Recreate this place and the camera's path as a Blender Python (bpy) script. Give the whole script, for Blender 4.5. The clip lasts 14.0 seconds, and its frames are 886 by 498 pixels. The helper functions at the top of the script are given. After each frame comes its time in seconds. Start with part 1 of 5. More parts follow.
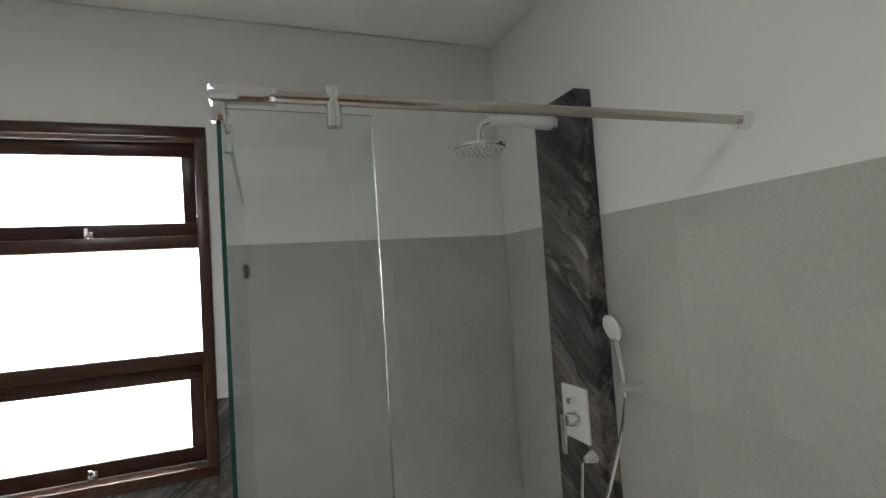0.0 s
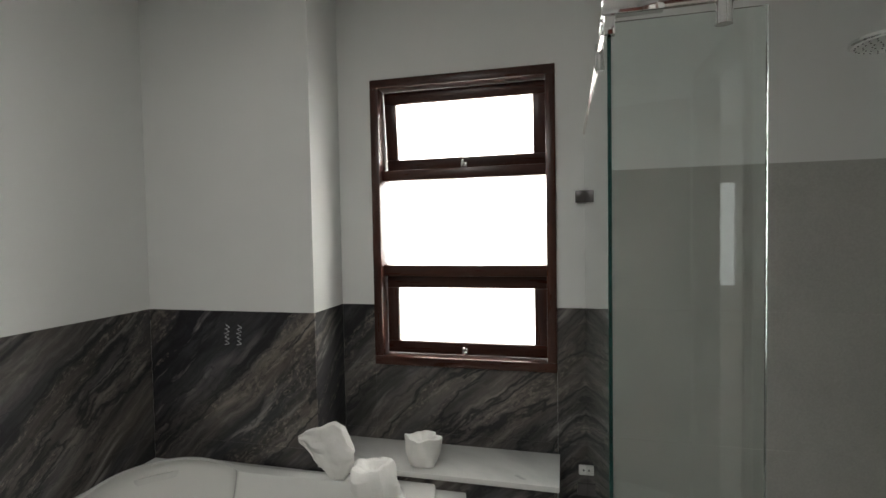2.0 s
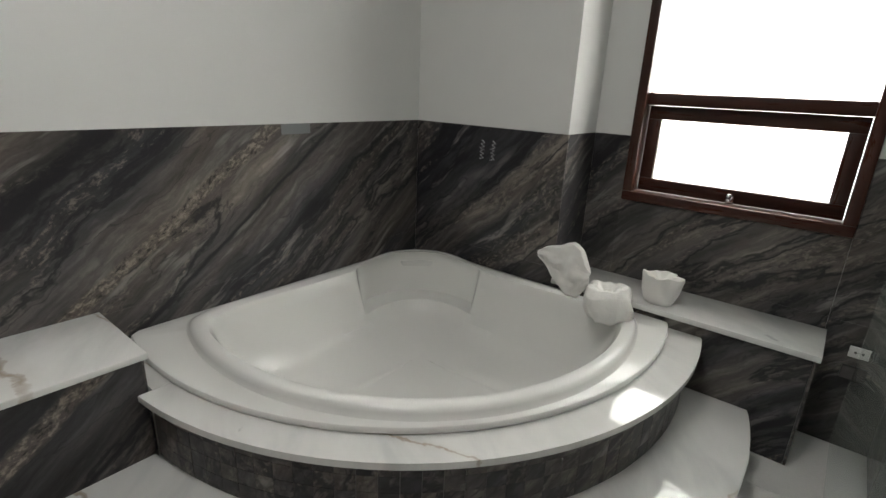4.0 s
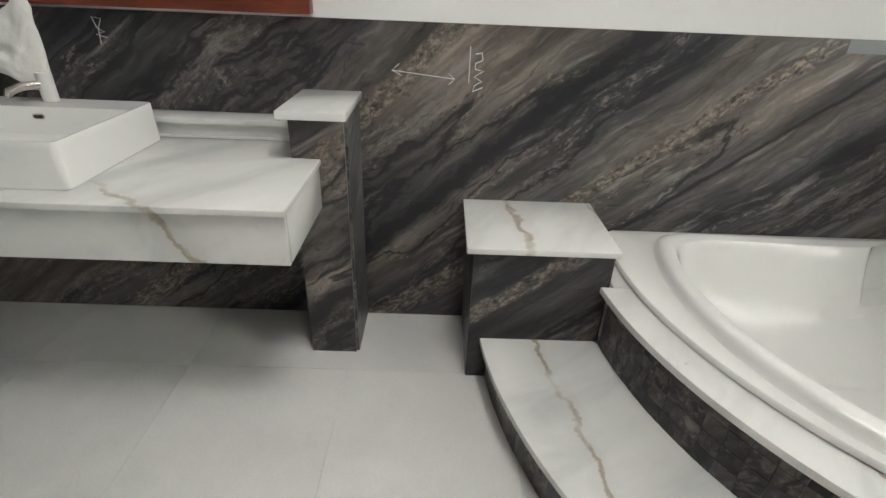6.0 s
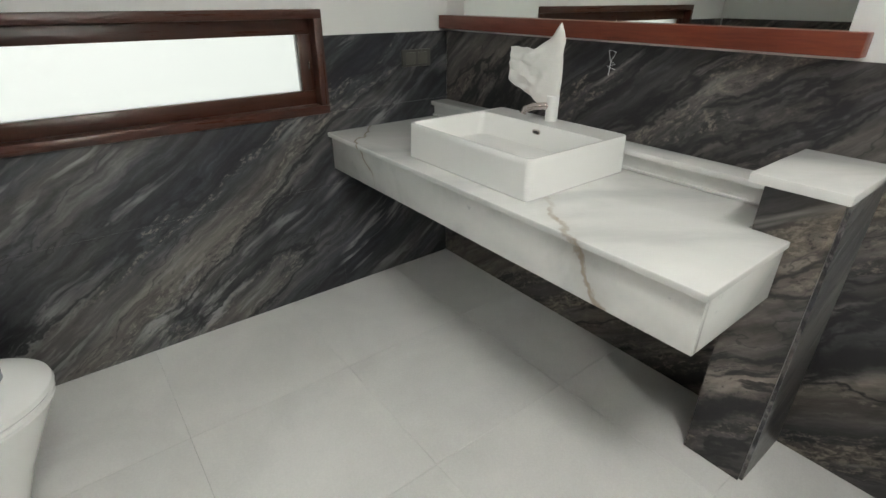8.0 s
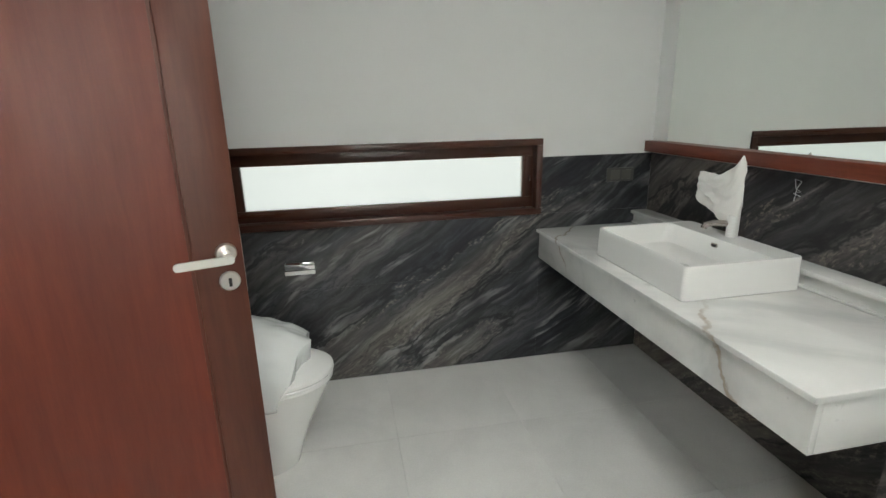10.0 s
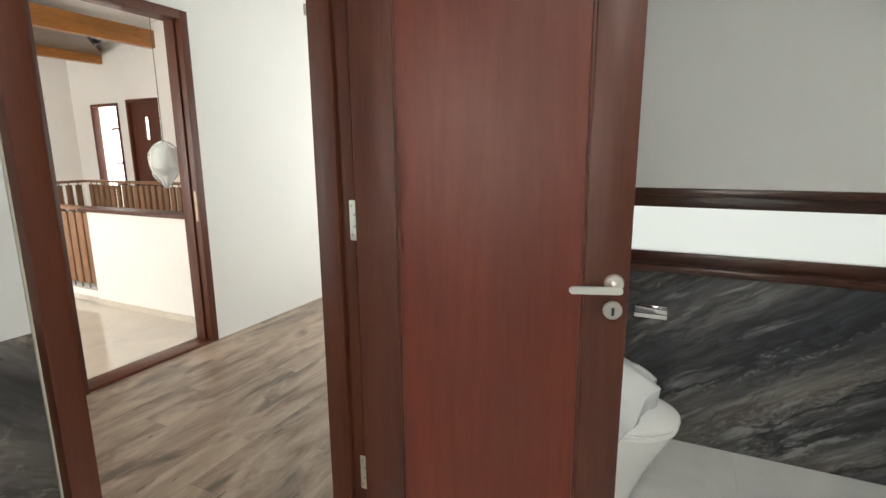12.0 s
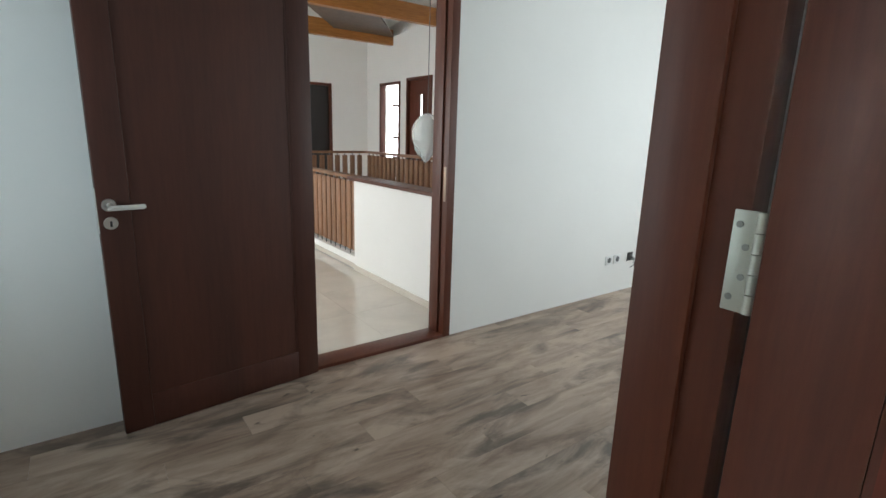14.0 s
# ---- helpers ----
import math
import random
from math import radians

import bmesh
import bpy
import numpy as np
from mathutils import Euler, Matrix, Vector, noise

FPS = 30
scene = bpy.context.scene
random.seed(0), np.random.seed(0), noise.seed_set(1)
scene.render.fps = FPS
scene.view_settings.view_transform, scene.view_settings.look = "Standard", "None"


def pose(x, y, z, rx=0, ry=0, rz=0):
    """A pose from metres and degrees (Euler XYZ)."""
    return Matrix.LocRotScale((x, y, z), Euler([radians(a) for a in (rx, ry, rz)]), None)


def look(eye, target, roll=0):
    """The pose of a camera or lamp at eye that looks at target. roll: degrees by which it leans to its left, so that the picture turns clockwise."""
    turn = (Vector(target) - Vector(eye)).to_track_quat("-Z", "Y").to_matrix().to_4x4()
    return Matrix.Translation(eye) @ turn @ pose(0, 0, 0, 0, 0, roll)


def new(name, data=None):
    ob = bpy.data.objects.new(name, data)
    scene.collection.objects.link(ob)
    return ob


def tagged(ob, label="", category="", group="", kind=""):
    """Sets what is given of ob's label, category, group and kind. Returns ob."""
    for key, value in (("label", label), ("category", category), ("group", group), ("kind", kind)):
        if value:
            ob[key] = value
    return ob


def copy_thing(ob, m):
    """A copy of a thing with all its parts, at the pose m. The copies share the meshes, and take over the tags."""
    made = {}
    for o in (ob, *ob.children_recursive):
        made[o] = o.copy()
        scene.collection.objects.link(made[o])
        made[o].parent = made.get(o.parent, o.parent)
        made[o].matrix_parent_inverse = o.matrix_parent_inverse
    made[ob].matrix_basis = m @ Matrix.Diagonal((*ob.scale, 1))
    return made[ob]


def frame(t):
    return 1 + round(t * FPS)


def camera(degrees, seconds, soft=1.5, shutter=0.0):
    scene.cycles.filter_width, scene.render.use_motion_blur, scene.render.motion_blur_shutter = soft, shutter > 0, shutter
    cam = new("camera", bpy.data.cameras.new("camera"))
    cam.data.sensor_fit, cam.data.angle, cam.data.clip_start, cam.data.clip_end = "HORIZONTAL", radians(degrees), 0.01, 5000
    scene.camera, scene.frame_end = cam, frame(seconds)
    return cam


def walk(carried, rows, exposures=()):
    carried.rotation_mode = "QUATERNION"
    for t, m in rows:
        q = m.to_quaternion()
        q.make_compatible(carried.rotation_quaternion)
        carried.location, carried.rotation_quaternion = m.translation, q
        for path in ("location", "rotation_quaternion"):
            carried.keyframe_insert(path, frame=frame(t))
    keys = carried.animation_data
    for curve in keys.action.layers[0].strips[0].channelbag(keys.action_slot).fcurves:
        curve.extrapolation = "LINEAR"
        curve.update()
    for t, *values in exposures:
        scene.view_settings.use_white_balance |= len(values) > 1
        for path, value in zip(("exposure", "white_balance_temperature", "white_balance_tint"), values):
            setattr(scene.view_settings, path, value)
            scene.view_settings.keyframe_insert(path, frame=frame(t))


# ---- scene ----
cam = camera(83.9, 14.0)
PATH = [
    (0, (1.145, 1.835, 1.66), (1.843, 3.707, 1.755), -3.8),
    (0.5, (1.108, 1.816, 1.646), (1.515, 3.772, 1.722), -3.2),
    (1, (1.067, 1.794, 1.626), (1.173, 3.791, 1.669), -2.6),
    (1.5, (1.027, 1.772, 1.6), (0.815, 3.761, 1.591), -1.7),
    (2, (0.994, 1.737, 1.57), (0.512, 3.677, 1.499), -1.0),
    (2.2, (0.977, 1.73, 1.552), (0.396, 3.641, 1.45), -0.7),
    (4.5, (0.846, 1.639, 1.343), (-0.515, 2.877, 0.559), 2.6),
    (5, (0.816, 1.597, 1.322), (-0.751, 2.482, 0.45), 2.5),
    (5.5, (0.775, 1.525, 1.329), (-0.938, 1.987, 0.405), 2.4),
    (6, (0.741, 1.531, 1.32), (-1.017, 1.563, 0.367), 2.4),
    (6.5, (0.709, 1.519, 1.31), (-0.998, 1.176, 0.325), 2.1),
    (7, (0.626, 1.476, 1.298), (-0.961, 0.759, 0.315), 1.2),
    (7.5, (0.594, 1.453, 1.319), (-0.789, 0.37, 0.364), 0.3),
    (8, (0.562, 1.489, 1.34), (-0.533, 0.082, 0.432), 0.1),
    (8.2, (0.512, 1.526, 1.337), (-0.444, 0.009, 0.451), -0.1),
    (10.5, (0.761, 2.01, 1.494), (0.556, 0.078, 1.021), -1.1),
    (11, (0.842, 2.001, 1.487), (0.955, 0.047, 1.076), -0.8),
    (11.5, (0.791, 2.057, 1.488), (1.348, 0.174, 1.105), -0.8),
    (12, (0.839, 2.03, 1.475), (1.681, 0.257, 1.09), -0.4),
    (12.5, (0.973, 1.938, 1.468), (1.995, 0.266, 1.069), -0.3),
    (13, (1.117, 1.79, 1.457), (2.308, 0.238, 1.044), -0.3),
    (13.5, (1.266, 1.553, 1.441), (2.642, 0.167, 1.011), 0.7),
    (14, (1.47, 1.428, 1.41), (3.036, 0.268, 0.957), 1.8),
]
walk(cam, [(t, look(eye, target, roll)) for t, eye, target, roll in PATH],
     exposures=[(0,0.12,6500,10),(1,0.0,6500,10),(2,-0.22,6500,10),(4.5,-0.08,6500,10),(5.5,0.3,6500,10),(7.5,0.7,6500,8),(8,0.62,6500,8),(10.5,0.5,6400,7),(11.5,0.5,6500,7),(12.5,0.25,6650,9),(13.2,0.08,6700,11),(13.6,0.0,6500,8),(14,-0.1,5850,4)])

# ---- light ----
world = bpy.data.worlds.new("world")
scene.world = world
world.use_nodes = True
_nt = world.node_tree
_sky = _nt.nodes.new("ShaderNodeTexSky")
_sky.sky_type, _sky.sun_disc, _sky.sun_elevation, _sky.sun_rotation = "NISHITA", False, radians(50), radians(200)
_nt.links.new(_sky.outputs[0], _nt.nodes["Background"].inputs[0])
_nt.nodes["Background"].inputs[1].default_value = 0.1
sun = new("sun", bpy.data.lights.new("sun", "SUN"))
sun.data.energy, sun.data.angle, sun.data.color = 1.0, radians(12), (1.0, 0.96, 0.9)
sun.matrix_world = look((0, 0, 20), (3, 8, 0))

WINDOW_GLOW = 21.0      # brightness of the overcast daylight outside the frosted bathroom windows
LOW_GLOW = 0.62
ROOM_GLOW = 3.3        # strength of the glow panels added outside the bedroom

# the overhead light whose soft shadow lies under the counter
lamp = new("ceiling_light", bpy.data.lights.new("ceiling_light", "AREA"))
lamp.data.shape, lamp.data.size, lamp.data.size_y = "RECTANGLE", 0.6, 0.6
lamp.data.energy, lamp.data.color = 20.5, (1.0, 0.985, 0.95)
lamp.matrix_world = pose(0.22, 1.85, 2.81)


# ---- materials ----
def material(name, color=(0.8, 0.8, 0.8), rough=0.5, metal=0.0, **more):
    m = bpy.data.materials.new(name)
    m.use_nodes = True
    b = m.node_tree.nodes["Principled BSDF"]
    b.inputs["Base Color"].default_value = (*color, 1)
    b.inputs["Roughness"].default_value = rough
    b.inputs["Metallic"].default_value = metal
    for key, value in more.items():
        b.inputs[key.replace("_", " ")].default_value = value
    return m


def node(m, kind, **values):
    n = m.node_tree.nodes.new(kind)
    for key, value in values.items():
        n.inputs[key].default_value = value
    return n


def wire(m, a, b):
    m.node_tree.links.new(a, b)


def place(m, scale=(1, 1, 1), turn=(0, 0, 0), per_piece=0.0):
    """World coordinates, scaled and turned; per_piece shifts them at random from piece to piece."""
    g = m.node_tree.nodes.new("ShaderNodeNewGeometry")
    out = g.outputs["Position"]
    if per_piece:
        info = m.node_tree.nodes.new("ShaderNodeObjectInfo")
        mul = m.node_tree.nodes.new("ShaderNodeVectorMath")
        mul.operation = "MULTIPLY_ADD"
        mul.inputs[1].default_value = (per_piece, per_piece * 1.7, per_piece * 0.6)
        wire(m, info.outputs["Random"], mul.inputs[0])
        wire(m, out, mul.inputs[2])
        out = mul.outputs[0]
    first = m.node_tree.nodes.new("ShaderNodeMapping")
    first.inputs["Rotation"].default_value = [radians(a) for a in turn]
    second = m.node_tree.nodes.new("ShaderNodeMapping")
    second.inputs["Scale"].default_value = scale
    wire(m, out, first.inputs[0])
    wire(m, first.outputs[0], second.inputs[0])
    return second.outputs[0]


def ramp(m, fac, stops):
    r = m.node_tree.nodes.new("ShaderNodeValToRGB")
    e = r.color_ramp.elements
    while len(e) < len(stops):
        e.new(0.5)
    for el, (pos, col) in zip(e, stops):
        el.position, el.color = pos, (*col, 1)
    wire(m, fac, r.inputs[0])
    return r.outputs[0]


def noise_at(m, where, scale, detail=6.0, rough=0.6, warp=0.0):
    n = node(m, "ShaderNodeTexNoise", Scale=scale, Detail=detail, Roughness=rough, Distortion=warp)
    wire(m, where, n.inputs["Vector"])
    return n.outputs["Fac"]


def mix(m, fac, a, b, kind="MIX"):
    x = m.node_tree.nodes.new("ShaderNodeMix")
    x.data_type, x.blend_type = "RGBA", kind
    for sock, value in ((x.inputs[0], fac), (x.inputs[6], a), (x.inputs[7], b)):
        if hasattr(value, "is_linked"):
            wire(m, value, sock)
        else:
            sock.default_value = value if isinstance(value, float) else (*value, 1)
    return x.outputs[2]


def bump(m, height, strength, distance=0.002):
    b = node(m, "ShaderNodeBump", Strength=strength, Distance=distance)
    wire(m, height, b.inputs["Height"])
    wire(m, b.outputs[0], m.node_tree.nodes["Principled BSDF"].inputs["Normal"])


def base(m, out, what="Base Color"):
    wire(m, out, m.node_tree.nodes["Principled BSDF"].inputs[what])
    return m


def painted(name, color, rough=0.75):
    m = material(name, color, rough)
    w = place(m)
    big = noise_at(m, w, 1.3, 4)
    base(m, ramp(m, big, [(0.3, tuple(c * 0.965 for c in color)), (0.7, color)]))
    bump(m, noise_at(m, w, 90, 3), 0.12, 0.001)
    return m


def add_vec(m, a, b, amount):
    """a + (b - 0.5) * amount, as vectors."""
    sub = m.node_tree.nodes.new("ShaderNodeVectorMath")
    sub.operation = "SUBTRACT"
    sub.inputs[1].default_value = (0.5, 0.5, 0.5)
    wire(m, b, sub.inputs[0])
    mul = m.node_tree.nodes.new("ShaderNodeVectorMath")
    mul.operation = "MULTIPLY_ADD"
    mul.inputs[1].default_value = amount
    wire(m, sub.outputs[0], mul.inputs[0])
    wire(m, a, mul.inputs[2])
    return mul.outputs[0]


def scaled(m, where, scale):
    n = m.node_tree.nodes.new("ShaderNodeMapping")
    n.inputs["Scale"].default_value = scale
    wire(m, where, n.inputs[0])
    return n.outputs[0]


def grey(v):
    return (v, v, v)


def off_plane(m, at, normal, wobble=0.11, rate=7.0):
    """Distance in metres from a plane that wanders by a noise."""
    g = m.node_tree.nodes.new("ShaderNodeNewGeometry")
    wob = node(m, "ShaderNodeTexNoise", Scale=rate, Detail=5.0, Roughness=0.6)
    wire(m, g.outputs["Position"], wob.inputs["Vector"])
    n = Vector(normal).normalized()
    dot = m.node_tree.nodes.new("ShaderNodeVectorMath")
    dot.operation = "DOT_PRODUCT"
    dot.inputs[1].default_value = n
    wire(m, g.outputs["Position"], dot.inputs[0])
    out = dot.outputs["Value"]
    for kind, socket, value in (("MULTIPLY_ADD", wob.outputs["Fac"], wobble), ("SUBTRACT", None, n.dot(Vector(at)) + wobble / 2), ("ABSOLUTE", None, 0.0)):
        q = m.node_tree.nodes.new("ShaderNodeMath")
        q.operation = kind
        q.inputs[1].default_value = value
        if socket is not None:
            wire(m, socket, q.inputs[0])
            wire(m, out, q.inputs[2])
        else:
            wire(m, out, q.inputs[0])
        out = q.outputs[0]
    return out


def dark_marble(name, turn, per_piece=0.0, veins=(), bands=(), pale_from=0.58, tint=(1.0, 1.0, 1.0)):
    """Grey-brown marble: slanting streaks, blue-black clouds, wavy black veins and crinkled bands; turn lays the streaks' length along x."""
    m = material(name, (0.1, 0.1, 0.1), 0.36, Specular_IOR_Level=0.36)
    flat = place(m, (1, 1, 1), turn, per_piece)
    bend = node(m, "ShaderNodeTexNoise", Scale=1.5, Detail=3.0, Roughness=0.5)
    wire(m, flat, bend.inputs["Vector"])
    w = add_vec(m, flat, bend.outputs["Color"], (0.0, 0.15, 0.15))
    ripple = node(m, "ShaderNodeTexNoise", Scale=7.0, Detail=4.0, Roughness=0.6)
    wire(m, flat, ripple.inputs["Vector"])
    w2 = add_vec(m, w, ripple.outputs["Color"], (0.06, 0.06, 0.06))
    broad = noise_at(m, scaled(m, w, (0.50, 3.0, 3.0)), 1.15, 4, 0.55, 0.3)
    col = ramp(m, broad, [(0.34, (0.022, 0.022, 0.026)), (0.44, (0.052, 0.050, 0.052)), (0.53, (0.088, 0.080, 0.075)), (0.64, (0.130, 0.112, 0.098))])
    band = noise_at(m, scaled(m, w, (0.75, 8.0, 8.0)), 1.5, 7, 0.62, 0.25)
    col = mix(m, 1.0, col, ramp(m, band, [(0.34, grey(0.50)), (0.5, grey(0.98)), (0.66, grey(1.60))]), "MULTIPLY")
    hair = noise_at(m, scaled(m, w2, (1.1, 26, 26)), 1.6, 5, 0.6, 0.1)
    col = mix(m, 1.0, col, ramp(m, hair, [(0.36, grey(0.74)), (0.52, grey(1.0)), (0.66, grey(1.42))]), "MULTIPLY")
    # pale lens-shaped wisps
    pale = noise_at(m, scaled(m, w, (2.1, 17, 17)), 1.0, 4, 0.55, 0.35)
    gate = noise_at(m, scaled(m, w, (1.0, 2.4, 2.4)), 1.7, 2, 0.5)
    wisp = mix(m, 1.0, ramp(m, pale, [(pale_from, grey(0)), (pale_from + 0.12, grey(0.75))]), ramp(m, gate, [(0.44, grey(0)), (0.58, grey(1))]), "MULTIPLY")
    col = mix(m, wisp, col, (0.32, 0.30, 0.285))
    # black veins that wander across the streaks
    vein = noise_at(m, scaled(m, w2, (0.50, 2.9, 2.9)), 1.0, 6, 0.58, 0.3)
    line = ramp(m, vein, [(0.472, grey(0)), (0.492, grey(0.85)), (0.502, grey(0.9)), (0.516, grey(0))])
    col = mix(m, line, col, (0.016, 0.0155, 0.018))
    thin = noise_at(m, scaled(m, w2, (0.8, 4.6, 4.6)), 1.1, 4, 0.55, 0.2)
    col = mix(m, ramp(m, thin, [(0.493, grey(0)), (0.499, grey(0.7)), (0.505, grey(0))]), col, (0.018, 0.017, 0.020))
    # crinkled pebbly bands beside the veins
    where = ramp(m, vein, [(0.52, grey(0)), (0.534, grey(0.9)), (0.550, grey(0.6)), (0.570, grey(0))])
    pebble = noise_at(m, scaled(m, w2, (20, 46, 46)), 1.5, 4, 0.68)
    grainy = mix(m, 1.0, where, ramp(m, pebble, [(0.50, grey(0)), (0.64, grey(0.85))]), "MULTIPLY")
    col = mix(m, grainy, col, (0.27, 0.235, 0.20))
    pit = mix(m, 1.0, where, ramp(m, pebble, [(0.34, grey(0.8)), (0.44, grey(0))]), "MULTIPLY")
    col = mix(m, pit, col, (0.020, 0.018, 0.018))
    for at, normal, half in bands:
        near = ramp(m, off_plane(m, at, normal, 0.08, 3.0), [(0.0, grey(1)), (half * 0.6, grey(0.9)), (half, grey(0))])
        col = mix(m, mix(m, 1.0, near, grey(0.55), "MULTIPLY"), col, (0.150, 0.126, 0.104))
        col = mix(m, mix(m, 1.0, near, ramp(m, pebble, [(0.50, grey(0)), (0.62, grey(0.9))]), "MULTIPLY"), col, (0.29, 0.25, 0.21))
        col = mix(m, mix(m, 1.0, near, ramp(m, pebble, [(0.36, grey(0.9)), (0.45, grey(0))]), "MULTIPLY"), col, (0.020, 0.018, 0.018))
    for at, normal, half in veins:
        near = ramp(m, off_plane(m, at, normal, 0.13 if half > 0.01 else 0.03), [(0.0, grey(0.96)), (half, grey(0.9)), (half * 1.5, grey(0.55)), (half * 3.2, grey(0))])
        col = mix(m, near, col, (0.014, 0.0135, 0.016))
    col = mix(m, 1.0, col, tint, "MULTIPLY")
    base(m, col)
    base(m, ramp(m, band, [(0.3, grey(0.30)), (0.7, grey(0.40))]), "Roughness")
    bump(m, pebble, 0.10, 0.001)
    return m


def white_marble(name, veins=(), turn=(0, 0, 35)):
    """White marble with faint grey clouds; veins: planes (point, normal, half-width) that cut the block in brown wandering lines."""
    m = material(name, (0.8, 0.8, 0.78), 0.06)
    cloud = noise_at(m, place(m, (1.2, 3.2, 3.2), turn), 1.5, 5, 0.55, 0.4)
    col = ramp(m, cloud, [(0.32, (0.58, 0.59, 0.58)), (0.5, (0.71, 0.71, 0.69)), (0.7, (0.77, 0.77, 0.75))])
    g = m.node_tree.nodes.new("ShaderNodeNewGeometry")
    wob = node(m, "ShaderNodeTexNoise", Scale=7.0, Detail=5.0, Roughness=0.6)
    wire(m, g.outputs["Position"], wob.inputs["Vector"])
    for k, (at, normal, half) in enumerate(veins):
        n = Vector(normal).normalized()
        dot = m.node_tree.nodes.new("ShaderNodeVectorMath")
        dot.operation = "DOT_PRODUCT"
        dot.inputs[1].default_value = n
        wire(m, g.outputs["Position"], dot.inputs[0])
        add = m.node_tree.nodes.new("ShaderNodeMath")
        add.operation = "MULTIPLY_ADD"
        add.inputs[1].default_value = 0.11
        wire(m, wob.outputs["Fac"], add.inputs[0])
        wire(m, dot.outputs["Value"], add.inputs[2])
        sub = m.node_tree.nodes.new("ShaderNodeMath")
        sub.operation = "SUBTRACT"
        sub.inputs[1].default_value = n.dot(Vector(at)) + 0.055
        wire(m, add.outputs[0], sub.inputs[0])
        ab = m.node_tree.nodes.new("ShaderNodeMath")
        ab.operation = "ABSOLUTE"
        wire(m, sub.outputs[0], ab.inputs[0])
        sc = m.node_tree.nodes.new("ShaderNodeMath")
        sc.operation = "DIVIDE"
        sc.inputs[1].default_value = half * 8
        wire(m, ab.outputs[0], sc.inputs[0])
        soft = ramp(m, sc.outputs[0], [(0.0, (0.85, 0.85, 0.85)), (0.10, (0.6, 0.6, 0.6)), (0.16, (0.12, 0.12, 0.12)), (0.7, (0, 0, 0))])
        fade = noise_at(m, place(m, (1, 1, 1), (0, 0, 20 * k)), 5.0, 3, 0.6)
        keep = mix(m, 1.0, soft, ramp(m, fade, [(0.36, (0.25, 0.25, 0.25)), (0.55, (1, 1, 1))]), "MULTIPLY")
        col = mix(m, keep, col, (0.33, 0.26, 0.19))
    fleck = noise_at(m, place(m, (1, 2.5, 2.5), turn), 4.5, 4, 0.6)
    col = mix(m, ramp(m, fleck, [(0.70, (0, 0, 0)), (0.76, (0.5, 0.5, 0.5))]), col, (0.28, 0.29, 0.30))
    base(m, col)
    return m


def stained_wood(name, dark, light, turn=(0, 0, 0), rough=0.42, along=(9, 9, 0.7)):
    """Stained timber with the grain upright (scale along z small) unless along says otherwise."""
    m = material(name, light, rough)
    w = place(m, along, turn)
    grain = noise_at(m, w, 6.0, 8, 0.7, 0.3)
    big = noise_at(m, place(m, tuple(a * 0.16 for a in along), turn), 3.0, 3, 0.5, 0.5)
    col = ramp(m, grain, [(0.3, dark), (0.65, light)])
    col = mix(m, 1.0, col, ramp(m, big, [(0.3, (0.78, 0.78, 0.78)), (0.7, (1.12, 1.1, 1.08))]), "MULTIPLY")
    base(m, col)
    base(m, ramp(m, grain, [(0.3, (rough + 0.08,) * 3), (0.7, (rough - 0.06,) * 3)]), "Roughness")
    bump(m, grain, 0.12, 0.001)
    m.node_tree.nodes["Principled BSDF"].inputs["Specular IOR Level"].default_value = 0.40
    return m


XW_AT = -1.07           # the west wall, by which its veins are laid
WALL = painted("white wall paint", (0.70, 0.705, 0.69))
WALL_ROOM = painted("white bedroom paint", (0.80, 0.78, 0.75))
CEIL = painted("white ceiling paint", (0.86, 0.86, 0.84))
SLAB_W = dark_marble("dark marble west", (-38, 0, 90), 0.0, [((XW_AT, 1.938, 0.931), (0, -0.657, 0.754), 0.020), ((XW_AT, 2.735, 0.814), (0, -0.617, 0.787), 0.004)],
                     [((XW_AT, 1.45, 1.06), (0, -0.652, 0.758), 0.045), ((XW_AT, 2.25, 0.72), (0, -0.60, 0.80), 0.035)])
SLAB_N = dark_marble("dark marble north", (0, 42, 0))
SLAB_S = dark_marble("dark marble south", (0, -34, 0), pale_from=0.53, tint=(0.94, 1.0, 1.05))
SLAB_P = dark_marble("dark marble pieces", (-38, 0, 90), 3.0)
MARBLE = white_marble("white marble", [((-0.8, 1.84, 0.56), (0.10, -1, 0), 0.010), ((-0.388, 0.770, 0.80), (-0.62, 0.54, 0.56), 0.007),
    ((-0.45, -0.30, 0.7), (-0.5, 0.45, 0.4), 0.004), ((0.33, 2.6, 0.43), (0.35, -1, 0), 0.004)])
MARBLE_STEP = white_marble("white marble step", [((-0.369, 1.960, 0.18), (0.151, -0.989, 0), 0.008), ((0.45, 2.55, 0.18), (0.9, -0.5, 0), 0.006)], (0, 0, 62))
GLAZE = material("white glazed ceramic", (0.83, 0.83, 0.81), 0.07, Coat_Weight=0.3)
ACRYLIC = material("white bathtub acrylic", (0.76, 0.76, 0.735), 0.12, Specular_IOR_Level=0.38)
CHROME = material("chrome", (0.82, 0.82, 0.82), 0.08, 1.0)
NICKEL = material("satin nickel", (0.78, 0.76, 0.72), 0.30, 1.0)
BRUSHED = material("brushed pale nickel", (0.80, 0.80, 0.76), 0.42, 0.85)
STEEL = material("brushed steel tube", (0.55, 0.5, 0.47), 0.2, 1.0)
PLATE = material("white plastic plate", (0.72, 0.72, 0.7), 0.3)
# near-black for openings, whose inner shade is put into the colour
HOLE_BLACK = material("black for openings", (0.02, 0.02, 0.02), 0.6)
